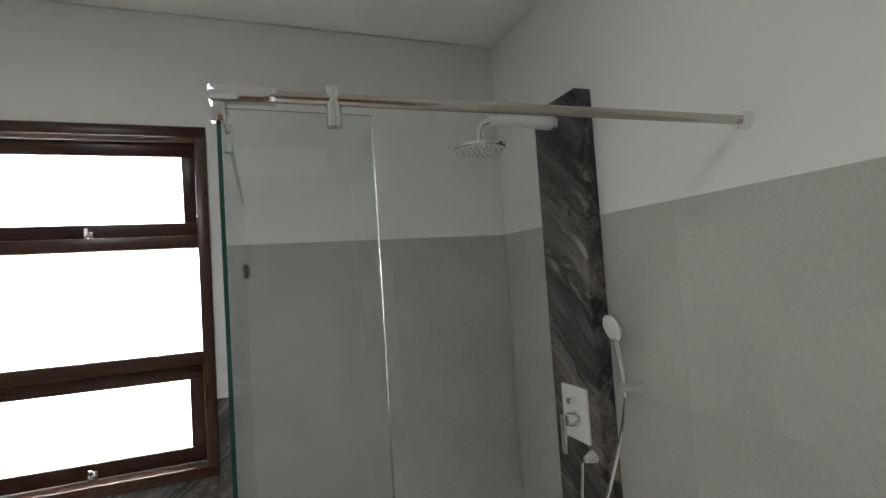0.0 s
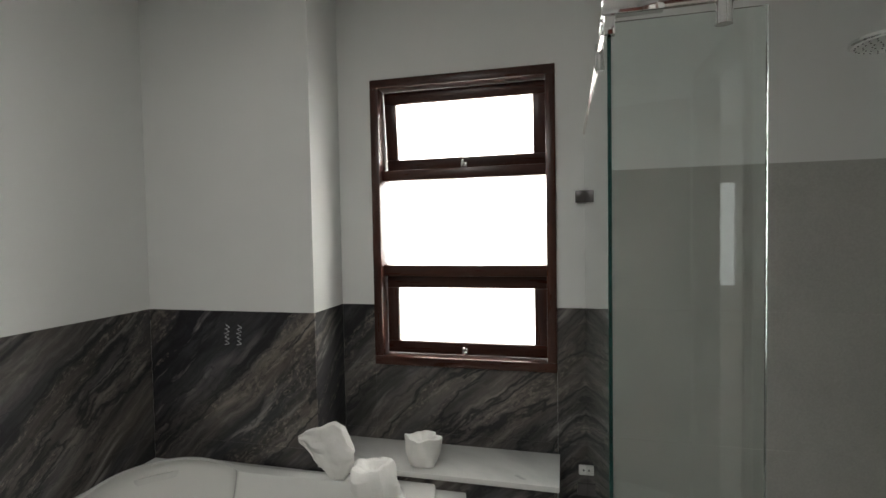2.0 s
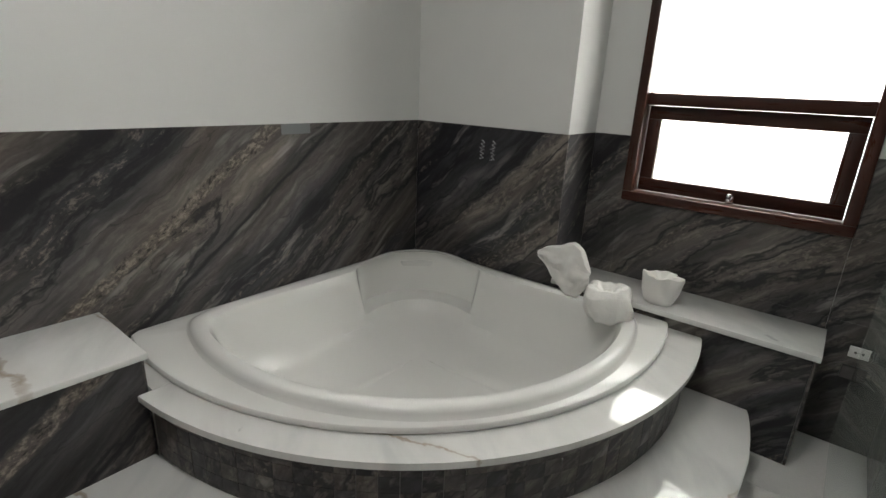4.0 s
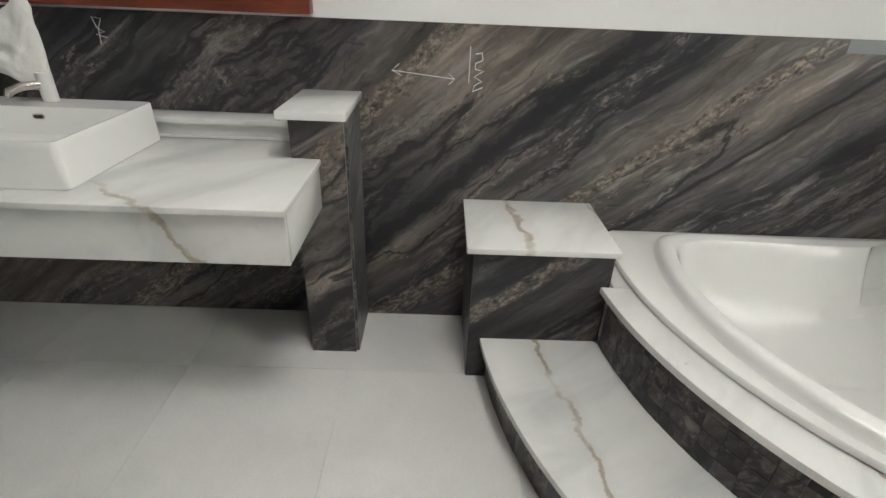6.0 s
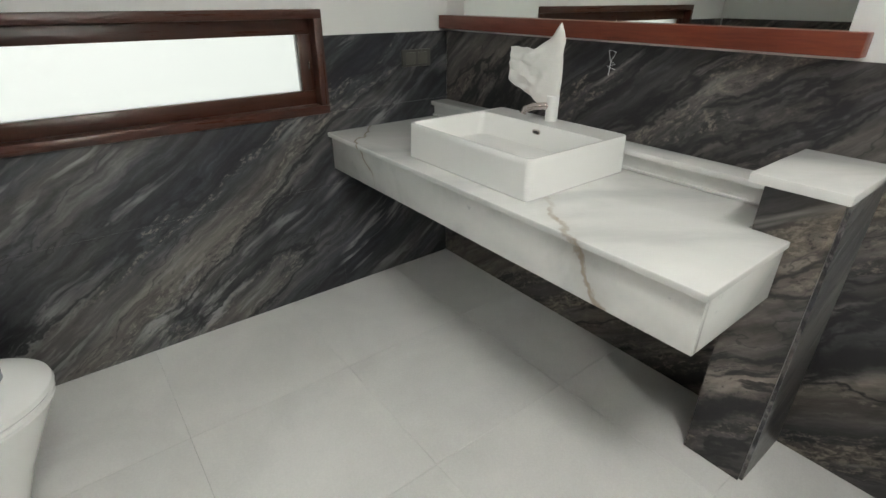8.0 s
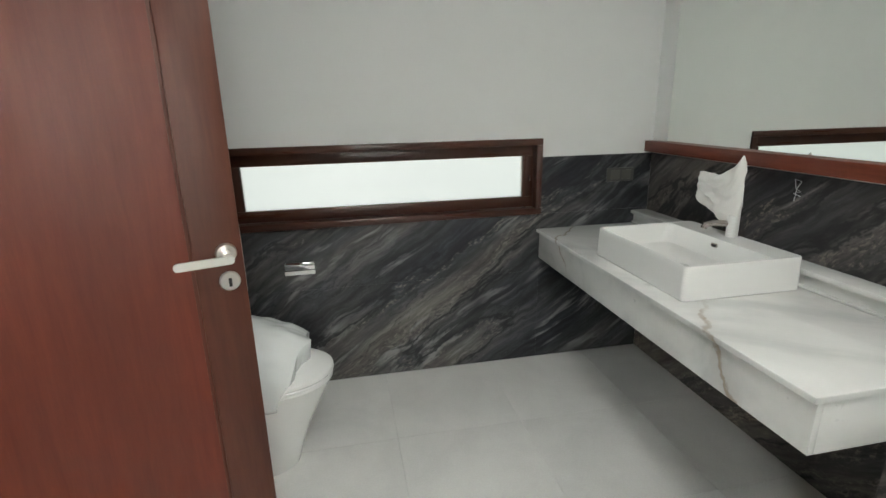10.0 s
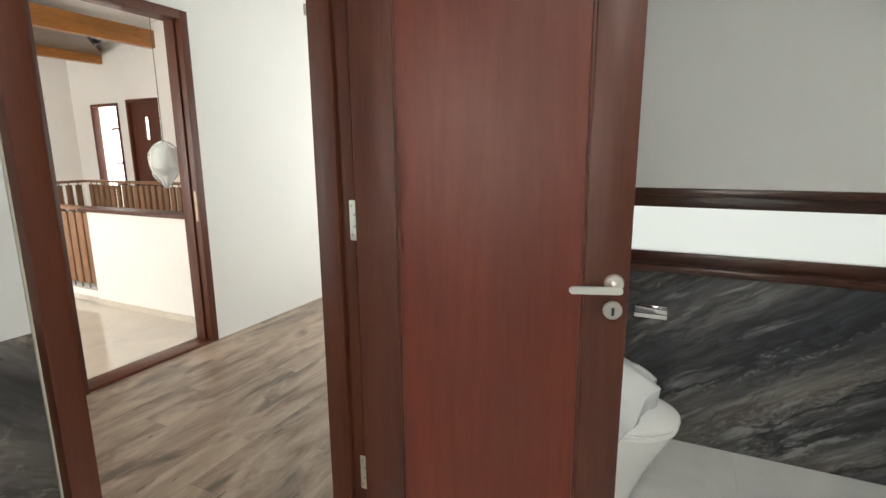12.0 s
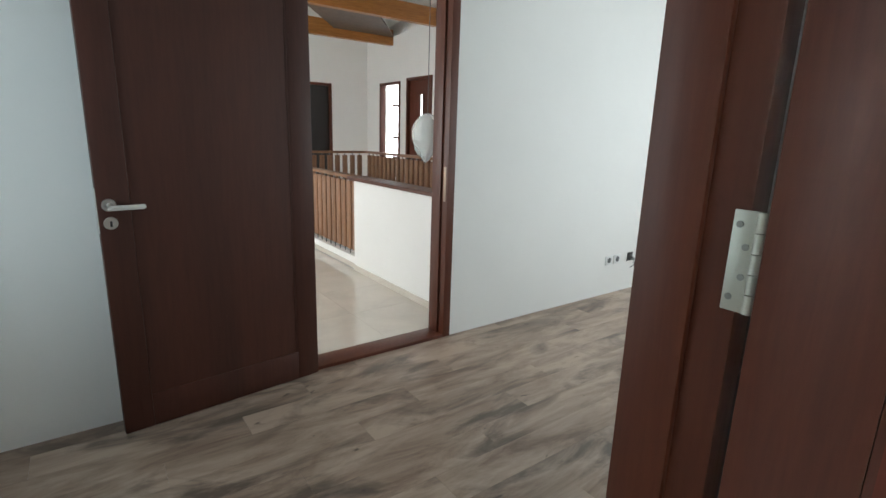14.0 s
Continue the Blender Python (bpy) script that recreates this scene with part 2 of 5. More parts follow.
CORD = material("grey cable", (0.12, 0.12, 0.12), 0.5)
GROUT = material("grey joint", (0.42, 0.42, 0.40), 0.85)
CHALK = material("white chalk", (0.62, 0.64, 0.64), 0.9)
CAULK = material("pale sealant", (0.5, 0.49, 0.42), 0.6)
HINGE_STEEL = material("dull pale hinge steel", (0.60, 0.585, 0.50), 0.45, 0.6)
AGED = material("aged bronze plate", (0.33, 0.24, 0.18), 0.4, 0.9)
RED_WOOD = stained_wood("red-brown stained door panel", (0.118, 0.0215, 0.0105), (0.160, 0.0315, 0.0155), rough=0.42, along=(5, 5, 0.5))
STILE_WOOD = stained_wood("brown stained door stile", (0.078, 0.0205, 0.0105), (0.104, 0.029, 0.0145), rough=0.45)
FRAME_WOOD = stained_wood("brown stained door frame", (0.082, 0.0215, 0.010), (0.108, 0.030, 0.014), rough=0.42)
LEAF_WOOD = stained_wood("deep brown stained door leaf", (0.050, 0.0145, 0.0085), (0.064, 0.019, 0.011), rough=0.48)
WINDOW_WOOD = stained_wood("dark brown window timber", (0.030, 0.011, 0.007), (0.062, 0.020, 0.012), rough=0.30)
WINDOW_WOOD_H = stained_wood("dark brown window rail timber", (0.030, 0.011, 0.007), (0.062, 0.020, 0.012), rough=0.30, along=(0.7, 9, 9))
RAIL_WOOD = stained_wood("red mirror rail timber", (0.10, 0.022, 0.012), (0.17, 0.042, 0.022), rough=0.35, along=(9, 0.7, 9))
SLAT_WOOD = stained_wood("brown baluster timber", (0.17, 0.085, 0.045), (0.30, 0.16, 0.09), rough=0.45)
BEAM_WOOD = stained_wood("orange beam timber", (0.30, 0.12, 0.028), (0.48, 0.21, 0.055), rough=0.35, along=(9, 0.7, 9))


def floor_tile_material(name, color, rough):
    m = material(name, color, rough)
    w = place(m, (1, 1, 1), (0, 0, 20), 2.0)
    a = noise_at(m, w, 2.2, 7, 0.62, 0.4)
    col = ramp(m, a, [(0.3, tuple(c * 0.88 for c in color)), (0.55, color), (0.75, tuple(min(c * 1.07, 0.9) for c in color))])
    fine = noise_at(m, place(m), 120, 3)
    col = mix(m, 0.06, col, ramp(m, fine, [(0.35, (0.2, 0.2, 0.2)), (0.65, (0.9, 0.9, 0.9))]))
    base(m, col)
    base(m, ramp(m, a, [(0.3, (rough + 0.06,) * 3), (0.7, (rough - 0.04,) * 3)]), "Roughness")
    bump(m, fine, 0.05, 0.001)
    return m


FLOOR_TILE = floor_tile_material("pale grey floor tile", (0.78, 0.775, 0.75), 0.36)
SHOWER_TILE = floor_tile_material("grey-beige shower tile", (0.40, 0.395, 0.37), 0.45)
HALL_TILE = floor_tile_material("polished cream hall tile", (0.62, 0.56, 0.48), 0.05)


def plank_material():
    m = material("grey-brown vinyl plank", (0.3, 0.23, 0.18), 0.32)
    w = place(m, (4.2, 0.9, 5.0), (0, 0, 0), 0.35)
    streak = noise_at(m, w, 1.9, 8, 0.68, 0.5)
    col = ramp(m, streak, [(0.30, (0.165, 0.106, 0.076)), (0.45, (0.300, 0.216, 0.160)), (0.60, (0.430, 0.325, 0.250))])
    blot = noise_at(m, place(m, (4.0, 1.4, 5.0), (0, 0, 0), 0.35), 1.0, 6, 0.6, 0.8)
    col = mix(m, ramp(m, blot, [(0.50, (0, 0, 0)), (0.64, (0.85, 0.85, 0.85))]), col, (0.085, 0.060, 0.047))
    knot = noise_at(m, place(m, (8, 3, 8), (0, 0, 0), 4.0), 2.4, 3, 0.5, 0.6)
    col = mix(m, ramp(m, knot, [(0.69, (0, 0, 0)), (0.75, (0.8, 0.8, 0.8))]), col, (0.06, 0.04, 0.03))
    base(m, col)
    bump(m, streak, 0.1, 0.001)
    return m


PLANK = plank_material()


def glass_material(name, color, rough=0.0):
    m = material(name, color, rough, Transmission_Weight=1.0, IOR=1.45)
    return m


GLASS = glass_material("clear shower glass", (0.90, 0.965, 0.945))
EDGE = material("green polished glass edge", (0.02, 0.10, 0.085), 0.1, Transmission_Weight=0.4)
FROST = glass_material("frosted window pane", (0.97, 0.98, 0.97), 0.35)
MIRROR = material("mirror glass", (0.86, 0.89, 0.86), 0.01, 1.0)


def glow(name, color, strength):
    m = bpy.data.materials.new(name)
    m.use_nodes = True
    m.node_tree.nodes.clear()
    e = node(m, "ShaderNodeEmission", Color=(*color, 1), Strength=strength)
    o = m.node_tree.nodes.new("ShaderNodeOutputMaterial")
    wire(m, e.outputs[0], o.inputs[0])
    return m


SKY_N = glow("bright overcast sky north", (1.0, 0.985, 0.93), WINDOW_GLOW)
GROUND_N = glow("bright yard below the overcast sky", (1.0, 0.985, 0.93), WINDOW_GLOW * 0.3)
SKY_S = glow("bright overcast sky south", (0.96, 1.0, 0.95), LOW_GLOW)
ADDED_GLOW_ROOM = glow("added daylight glow bedroom", (0.97, 1.0, 0.98), ROOM_GLOW)
ADDED_GLOW_SIDE = glow("added cool glow beside the bedroom", (0.88, 1.0, 1.02), 2.2)
SKY_HALL = glow("bright overcast sky hall", (1.0, 0.97, 0.92), 6.0)


# ---- building helpers ----
def finish(bm, name, mat, parent=None, label="", smooth=False, kind=""):
    me = bpy.data.meshes.new(name)
    bmesh.ops.recalc_face_normals(bm, faces=bm.faces)
    bm.to_mesh(me)
    bm.free()
    me.materials.append(mat)
    if smooth:
        for p in me.polygons:
            p.use_smooth = True
        me.set_sharp_from_angle(angle=radians(35))
    ob = new(name, me)
    if parent is not None:
        ob.parent = parent
    return tagged(ob, label, kind=kind)


def part(name, bm, mat, parent, label="", smooth=True):
    return finish(bm, name, mat, parent, label, smooth)


def box(x0, x1, y0, y1, z0, z1, bevel=0.0, seg=2, bm=None):
    out = bm or bmesh.new()
    r = bmesh.ops.create_cube(out, size=1)
    for v in r["verts"]:
        v.co = Vector((x0 if v.co.x < 0 else x1, y0 if v.co.y < 0 else y1, z0 if v.co.z < 0 else z1))
    if bevel:
        es = list({e for v in r["verts"] for e in v.link_edges})
        bmesh.ops.bevel(out, geom=es, offset=bevel, segments=seg, profile=0.5, affect="EDGES")
    return out


def turned(bm, m):
    bm.transform(m)
    return bm


def tube(points, radius, sides=12, bm=None, closed_ends=True):
    """A round bar along a polyline."""
    out = bm or bmesh.new()
    pts = [Vector(p) for p in points]
    rings = []
    up = None
    for i, p in enumerate(pts):
        d = (pts[min(i + 1, len(pts) - 1)] - pts[max(i - 1, 0)]).normalized()
        if up is None:
            up = d.orthogonal().normalized()
        up = (up - d * up.dot(d)).normalized()
        side = d.cross(up)
        r = radius[i] if isinstance(radius, (list, tuple)) else radius
        rings.append([out.verts.new(p + (up * math.cos(a) + side * math.sin(a)) * r)
                      for a in [2 * math.pi * k / sides for k in range(sides)]])
    for a, b in zip(rings, rings[1:]):
        for k in range(sides):
            out.faces.new((a[k], a[(k + 1) % sides], b[(k + 1) % sides], b[k]))
    if closed_ends:
        out.faces.new(rings[0][::-1])
        out.faces.new(rings[-1])
    return out


def prism(outline, z0, z1, bevel=0.0):
    """A slab with the given outline, from z0 to z1."""
    bm = bmesh.new()
    low = [bm.verts.new((x, y, z0)) for x, y in outline]
    top = [bm.verts.new((x, y, z1)) for x, y in outline]
    n = len(outline)
    for k in range(n):
        bm.faces.new((low[k], low[(k + 1) % n], top[(k + 1) % n], top[k]))
    bm.faces.new(low[::-1])
    f = bm.faces.new(top)
    if bevel:
        bmesh.ops.bevel(bm, geom=list(f.edges), offset=bevel, segments=3, profile=0.5, affect="EDGES")
    return bm


def empty(name, label, category, at=(0, 0, 0), group=""):
    e = new(name)
    e.empty_display_size = 0.1
    e.location = at
    return tagged(e, label, category, group)


def structure(name, bm, mat, label=""):
    return finish(bm, name, mat, None, label, kind="structure")


def arc(cx, cy, r, a0, a1, n):
    return [(cx + r * math.cos(radians(a0 + (a1 - a0) * k / n)), cy + r * math.sin(radians(a0 + (a1 - a0) * k / n))) for k in range(n + 1)]


def rounded_rect(x0, x1, y0, y1, r, n=8):
    pts = []
    for cx, cy, a in ((x1 - r, y1 - r, 0), (x0 + r, y1 - r, 90), (x0 + r, y0 + r, 180), (x1 - r, y0 + r, 270)):
        pts += arc(cx, cy, r, a, a + 90, n)
    return pts


# ---- the plan ----
XW, XE, XS = -1.07, 1.74, 2.337       # west wall, door wall, shower's east wall
YS, YT, YN, YJ = -0.58, 3.809, 4.113, 2.0   # south wall, wall over the bathtub, window wall, jog before the shower
ZC, BAND, BAND_S = 2.83, 1.2, 1.835
T = 0.012                             # thickness of the wall slabs
WX0, WX1, WZ0, WZ1 = 0.036, 0.953, 0.892, 2.34    # tall window
LX0, LX1, LZ0, LZ1 = -0.407, 1.25, 0.886, 1.30    # low window
DY0, DY1, DZ = 0.764, 1.640, 2.45       # bathroom door opening, outside of the frame
XB = 4.11                             # bedroom wall with the second door
HY, HX = -3.80, 11.45                  # far walls of the stair hall
OY0, OY1, OZ = -0.60, 0.47, 2.47      # its opening


def wall_with_hole(name, axis, at, thick, a0, a1, z0, z1, holes, mat, label=""):
    """A wall in the plane axis = at, thick metres deep (sign: which way), with rectangular openings through it."""
    bm = bmesh.new()
    lo, hi = sorted((at, at + thick))
    cuts = sorted({a0, a1, *[h[0] for h in holes], *[h[1] for h in holes]})
    for u, v in zip(cuts, cuts[1:]):
        spans = [(z0, z1)]
        for h in holes:
            if h[0] <= u and v <= h[1]:
                spans = [s for lo_, hi_ in spans for s in ((lo_, min(hi_, h[2])), (max(lo_, h[3]), hi_)) if s[1] - s[0] > 1e-4]
        for s, e in spans:
            if axis == "x":
                box(lo, hi, u, v, s, e, bm=bm)
            else:
                box(u, v, lo, hi, s, e, bm=bm)
    bmesh.ops.remove_doubles(bm, verts=bm.verts, dist=1e-5)
    return structure(name, bm, mat, label)


wall_west = wall_with_hole("wall_west", "x", XW - T, -0.2, YS - 0.2, YN + 0.3, -0.1, ZC, [], WALL)
wall_pier = structure("wall_pier", box(XW - T, -0.143 - T, YT + T, YN + 0.2, -0.1, ZC), WALL)
wall_north = wall_with_hole("wall_north", "y", YN + T, 0.18, -0.143 - T, XS + 0.2, -0.1, ZC, [(WX0, WX1, WZ0, WZ1)], WALL)
wall_south = wall_with_hole("wall_south", "y", YS - T, -0.18, XW - T, XE + 0.1, -0.1, ZC, [(LX0, LX1, LZ0, LZ1)], WALL)
wall_door = wall_with_hole("wall_door", "x", XE + T, 0.09, YS - T, YJ + 0.1, -0.1, ZC, [(DY0, DY1, -0.1, DZ)], WALL)
wall_shower = structure("wall_shower", box(XS + T, XS + 0.2, YJ, YN + T, -0.1, ZC), WALL)
# the paint above the slabs lies flush with their faces
structure("wall_paint_west", box(XW - T, XW - 0.002, YS - T, YT + T, BAND, ZC - 0.01), WALL)
structure("wall_paint_pier", box(XW - 0.002, -0.143 - 0.002, YT + 0.002, YT + T, BAND, ZC - 0.01), WALL)
structure("wall_paint_pier_side", box(-0.143 - T, -0.143 - 0.002, YT + T, YN, BAND, ZC - 0.01), WALL)
wall_with_hole("wall_paint_north", "y", YN + 0.002, T - 0.002, -0.145, 1.085, BAND, ZC - 0.01, [(WX0, WX1, BAND, WZ1)], WALL)
structure("wall_paint_shower_north", box(1.085, XS, YN + 0.002, YN + T, BAND_S, ZC - 0.01), WALL)
structure("wall_paint_shower_east", box(XS + 0.002, XS + T, YJ + 0.1, YN + 0.002, BAND_S, ZC - 0.01), WALL)
wall_with_hole("wall_paint_south", "y", YS - 0.002, -(T - 0.002), XW, XE, BAND, ZC - 0.01, [(LX0, LX1, BAND, LZ1)], WALL)
wall_with_hole("wall_paint_door", "x", XE + 0.002, T - 0.002, YS, YJ + 0.1, BAND, ZC - 0.01, [(DY0, DY1, BAND, DZ)], WALL)
ceiling = structure("ceiling", box(XW - 0.2, XS + 0.2, YS - 0.2, YN + 0.3, ZC, ZC + 0.15), CEIL)

# sub-floors
floor = structure("floor", box(XW, XS, YS, YN, -0.1, -0.012), GROUT)
floor_bedroom = structure("floor_bedroom", box(1.847, XB, -5.0, YJ, -0.1, -0.008), GROUT)
floor_hall = structure("floor_hall", box(XB, HX, -0.92, 3.6, -0.25, -0.008), GROUT)

# bedroom and hall shell
# west, south and north bedroom openings are unseen, cut for added glow panels
wall_bed_w = wall_with_hole("wall_bedroom_west", "x", XE + T + 0.09, -0.145, -5.0, YS - 0.2, -0.1, 3.2, [(-3.6, -1.3, 0.7, 2.4)], WALL_ROOM)
wall_with_hole("wall_bedroom_lining", "x", XE + T + 0.09, 0.003, YS - 0.2, YJ, -0.1, 3.2, [(DY0, DY1, -0.1, DZ)], WALL_ROOM)
wall_bed_e = wall_with_hole("wall_bedroom_east", "x", XB, 0.14, -5.0, 3.6, -0.1, 5.2, [(OY0, OY1, -0.1, OZ)], WALL_ROOM)
wall_bed_s = wall_with_hole("wall_bedroom_south", "y", -5.0, -0.15, 1.64, XB + 0.14, -0.1, 3.2, [(2.1, 3.7, 0.6, 2.3)], WALL_ROOM)
wall_bed_n = wall_with_hole("wall_bedroom_north", "y", YJ, 0.1, XE + T + 0.09, XB + 0.14, -0.1, 3.2, [(2.6, 3.8, 0.7, 2.3)], WALL_ROOM)
structure("ceiling_bedroom", box(1.64, XB, -5.0, YJ + 0.1, 3.2, 3.3), CEIL)
wall_hall_e = wall_with_hole("wall_hall_east", "x", HX, 0.15, HY, 3.6, -3.0, 5.2, [(-2.97, -2.05, 0.0, 2.36)], WALL_ROOM)
wall_hall_s = wall_with_hole("wall_hall_south", "y", HY, -0.15, XB + 0.14, HX + 0.15, -3.0, 5.2, [(10.08, 10.88, 0.0, 2.39), (8.99, 9.84, 0.0, 2.43)], WALL_ROOM)
# the north opening is unseen, cut for the hall's added glow panel
wall_hall_n = wall_with_hole("wall_hall_north", "y", 3.6, 0.15, XB + 0.14, HX, -0.1, 5.2, [(5.0, 10.0, 0.5, 2.8)], WALL_ROOM)
wall_hall_w = structure("wall_hall_west", box(XB, XB + 0.14, HY, -0.92, -3.0, -0.1), WALL_ROOM)
structure("floor_walkway_east", box(8.9, HX, HY, -0.92, -0.25, 0.0), HALL_TILE)
structure("floor_walkway_south", box(XB + 0.14, 8.9, HY, -2.46, -0.25, 0.0), HALL_TILE)
structure("floor_lower", box(XB + 0.14, 8.9, -2.46, -0.92, -3.05, -3.0), HALL_TILE)
# near-black sheet: the dimness beyond the hall door is put into its colour
structure("wall_room_behind", box(HX + 0.3, HX + 0.35, -4.0, -1.4, -0.1, 2.8), material("dark sheet for the dim room beyond", (0.06, 0.06, 0.06), 0.8))
bm = bmesh.new()
for x0, z0, x1, z1 in ((XB + 0.14, 4.12, HX, 3.32),):
    vs = [bm.verts.new(c) for c in ((x0, HY, z0), (x1, HY, z1), (x1, 3.6, z1), (x0, 3.6, z0), (x0, HY, z0 + 0.1), (x1, HY, z1 + 0.1), (x1, 3.6, z1 + 0.1), (x0, 3.6, z0 + 0.1))]
    for f in ((0, 1, 2, 3), (4, 5, 6, 7), (0, 1, 5, 4), (1, 2, 6, 5), (2, 3, 7, 6), (3, 0, 4, 7)):
        bm.faces.new([vs[k] for k in f])
structure("ceiling_hall", bm, CEIL)
structure("wall_parapet", box(XB + 0.14, 6.02, -0.92, -0.80, 0.0, 0.935), WALL_ROOM)
structure("wall_kerb", box(6.02, 8.9, -0.92, -0.83, 0.0, 0.12), WALL_ROOM)
structure("baseboard", box(XB + 0.142, 6.02, -0.80, -0.788, 0.0, 0.055), HALL_TILE)
structure("baseboard_kerb", box(6.02, 8.9, -0.83, -0.818, 0.0, 0.05), HALL_TILE)

# ---- daylight outside the windows ----
structure("backdrop_north", box(-3.0, 4.0, YN + 1.6, YN + 1.61, 1.35, 6.0), SKY_N)
structure("backdrop_north_low", box(-3.0, 4.0, YN + 1.6, YN + 1.61, -1.5, 1.349), GROUND_N)
structure("backdrop_south", box(-1.1, 1.5, YS - 0.42, YS - 0.41, 0.4, 1.9), SKY_S)
# unseen glow panels, added to brighten the bedroom and its doorway
structure("added_glow_bedroom_south", box(1.6, 4.3, -5.5, -5.49, 0.3, 2.6), ADDED_GLOW_ROOM)
structure("added_glow_bedroom_north", box(2.45, 3.95, YJ + 0.25, YJ + 0.26, 0.55, 2.45), ADDED_GLOW_SIDE)
structure("added_glow_bedroom_west", box(1.53, 1.54, -3.9, -1.03, 0.4, 2.7), ADDED_GLOW_ROOM)
# unseen glow panel, added to brighten the hall
structure("added_glow_hall", box(4.6, 10.4, 4.2, 4.21, 0.2, 3.2), SKY_HALL)
structure("backdrop_balcony", box(9.9, 13.0, HY - 1.0, HY - 0.99, -0.3, 3.0), SKY_HALL)
structure("ground", box(-300, 300, -300, 300, -6.1, -6.0), GROUT)


# ---- windows ----
def ring(axis, u0, u1, z0, z1, w, near, far, name, parent, mat, label=""):
    """Four rails of a rectangular frame in the plane y, each a part: near and far are its y faces."""
    lo, hi = sorted((near, far))
    for nm, b in (("top_rail", (u0, u1, z1 - w, z1)), ("bottom_rail", (u0, u1, z0, z0 + w)), ("left_stile", (u0, u0 + w, z0 + w, z1 - w)), ("right_stile", (u1 - w, u1, z0 + w, z1 - w))):
        part(nm, box(b[0], b[1], lo, hi, b[2], b[3], 0.003), mat if "stile" in nm else WINDOW_WOOD_H, parent, label)


def window_north():
    win = empty("window_1", "", "")
    win["kind"] = "structure"
    frame_ = new("window_frame")
    frame_.parent = win
    ring("y", WX0, WX1, WZ0, WZ1, 0.045, YN - 0.012, YN + 0.12, "frame", frame_, WINDOW_WOOD)
    x0, x1 = WX0 + 0.045, WX1 - 0.045
    part("transom", box(x0, x1, YN + 0.02, YN + 0.12, 1.832, 1.885, 0.003), WINDOW_WOOD_H, win)
    part("transom", box(x0, x1, YN + 0.02, YN + 0.12, 1.345, 1.400, 0.003), WINDOW_WOOD_H, win)
    for nm, z0, z1, tilt in (("top_sash", 1.887, 2.293, 6.0), ("bottom_sash", 0.939, 1.343, 0.0)):
        s = new(nm)
        s.parent = win
        s.location = (0, YN + 0.085, z1)
        s.rotation_euler = (radians(tilt), 0, 0)
        h = z1 - z0
        w = 0.062
        for rn, b in (("top_rail", (x0 + 0.002, x1 - 0.002, -w, 0)), ("bottom_rail", (x0 + 0.002, x1 - 0.002, -h, -h + w)),
                      ("stile", (x0 + 0.002, x0 + w, -h + w, -w)), ("stile", (x1 - w, x1 - 0.002, -h + w, -w))):
            part(rn, box(b[0], b[1], -0.018, 0.018, b[2], b[3], 0.003), WINDOW_WOOD if rn == "stile" else WINDOW_WOOD_H, s)
        p = part("pane", box(x0 + w - 0.004, x1 - w + 0.004, -0.003, 0.003, -h + w - 0.004, -w + 0.004), FROST, s)
        p.visible_shadow = False
        lx = (x0 + x1) / 2
        lat = box(lx - 0.016, lx + 0.016, -0.024, -0.018, -h - 0.002, -h + 0.034, 0.002)
        box(lx - 0.011, lx + 0.011, -0.045, -0.024, -h + 0.006, -h + 0.020, 0.003, bm=lat)
        box(lx - 0.007, lx + 0.007, -0.055, -0.044, -h + 0.004, -h + 0.046, 0.002, bm=lat)
        part("latch", lat, CHROME, s, "chrome sash latch")
    p = part("pane", box(x0, x1, YN + 0.072, YN + 0.078, 1.400, 1.832), FROST, win)
    p.visible_shadow = False


def window_south():
    win = empty("window_2", "", "")
    win["kind"] = "structure"
    frame_ = new("window_frame")
    frame_.parent = win
    ring("y", LX0, LX1, LZ0, LZ1, 0.035, YS + 0.014, YS - 0.12, "frame", frame_, WINDOW_WOOD)
    s = new("sash")
    s.parent = win
    ring("y", LX0 + 0.037, LX1 - 0.037, LZ0 + 0.037, LZ1 - 0.037, 0.058, YS - 0.035, YS - 0.072, "sash", s, WINDOW_WOOD)
    p = part("pane", box(LX0 + 0.09, LX1 - 0.09, YS - 0.056, YS - 0.050, LZ0 + 0.09, LZ1 - 0.09), FROST, win)
    p.visible_shadow = False
    part("latch", tube([(LX0 + 0.062, YS - 0.034, 1.10), (LX0 + 0.062, YS - 0.02, 1.10), (LX0 + 0.062, YS - 0.02, 1.07)], 0.004, 8), CHROME, win, "small chrome latch")


window_north()
window_south()


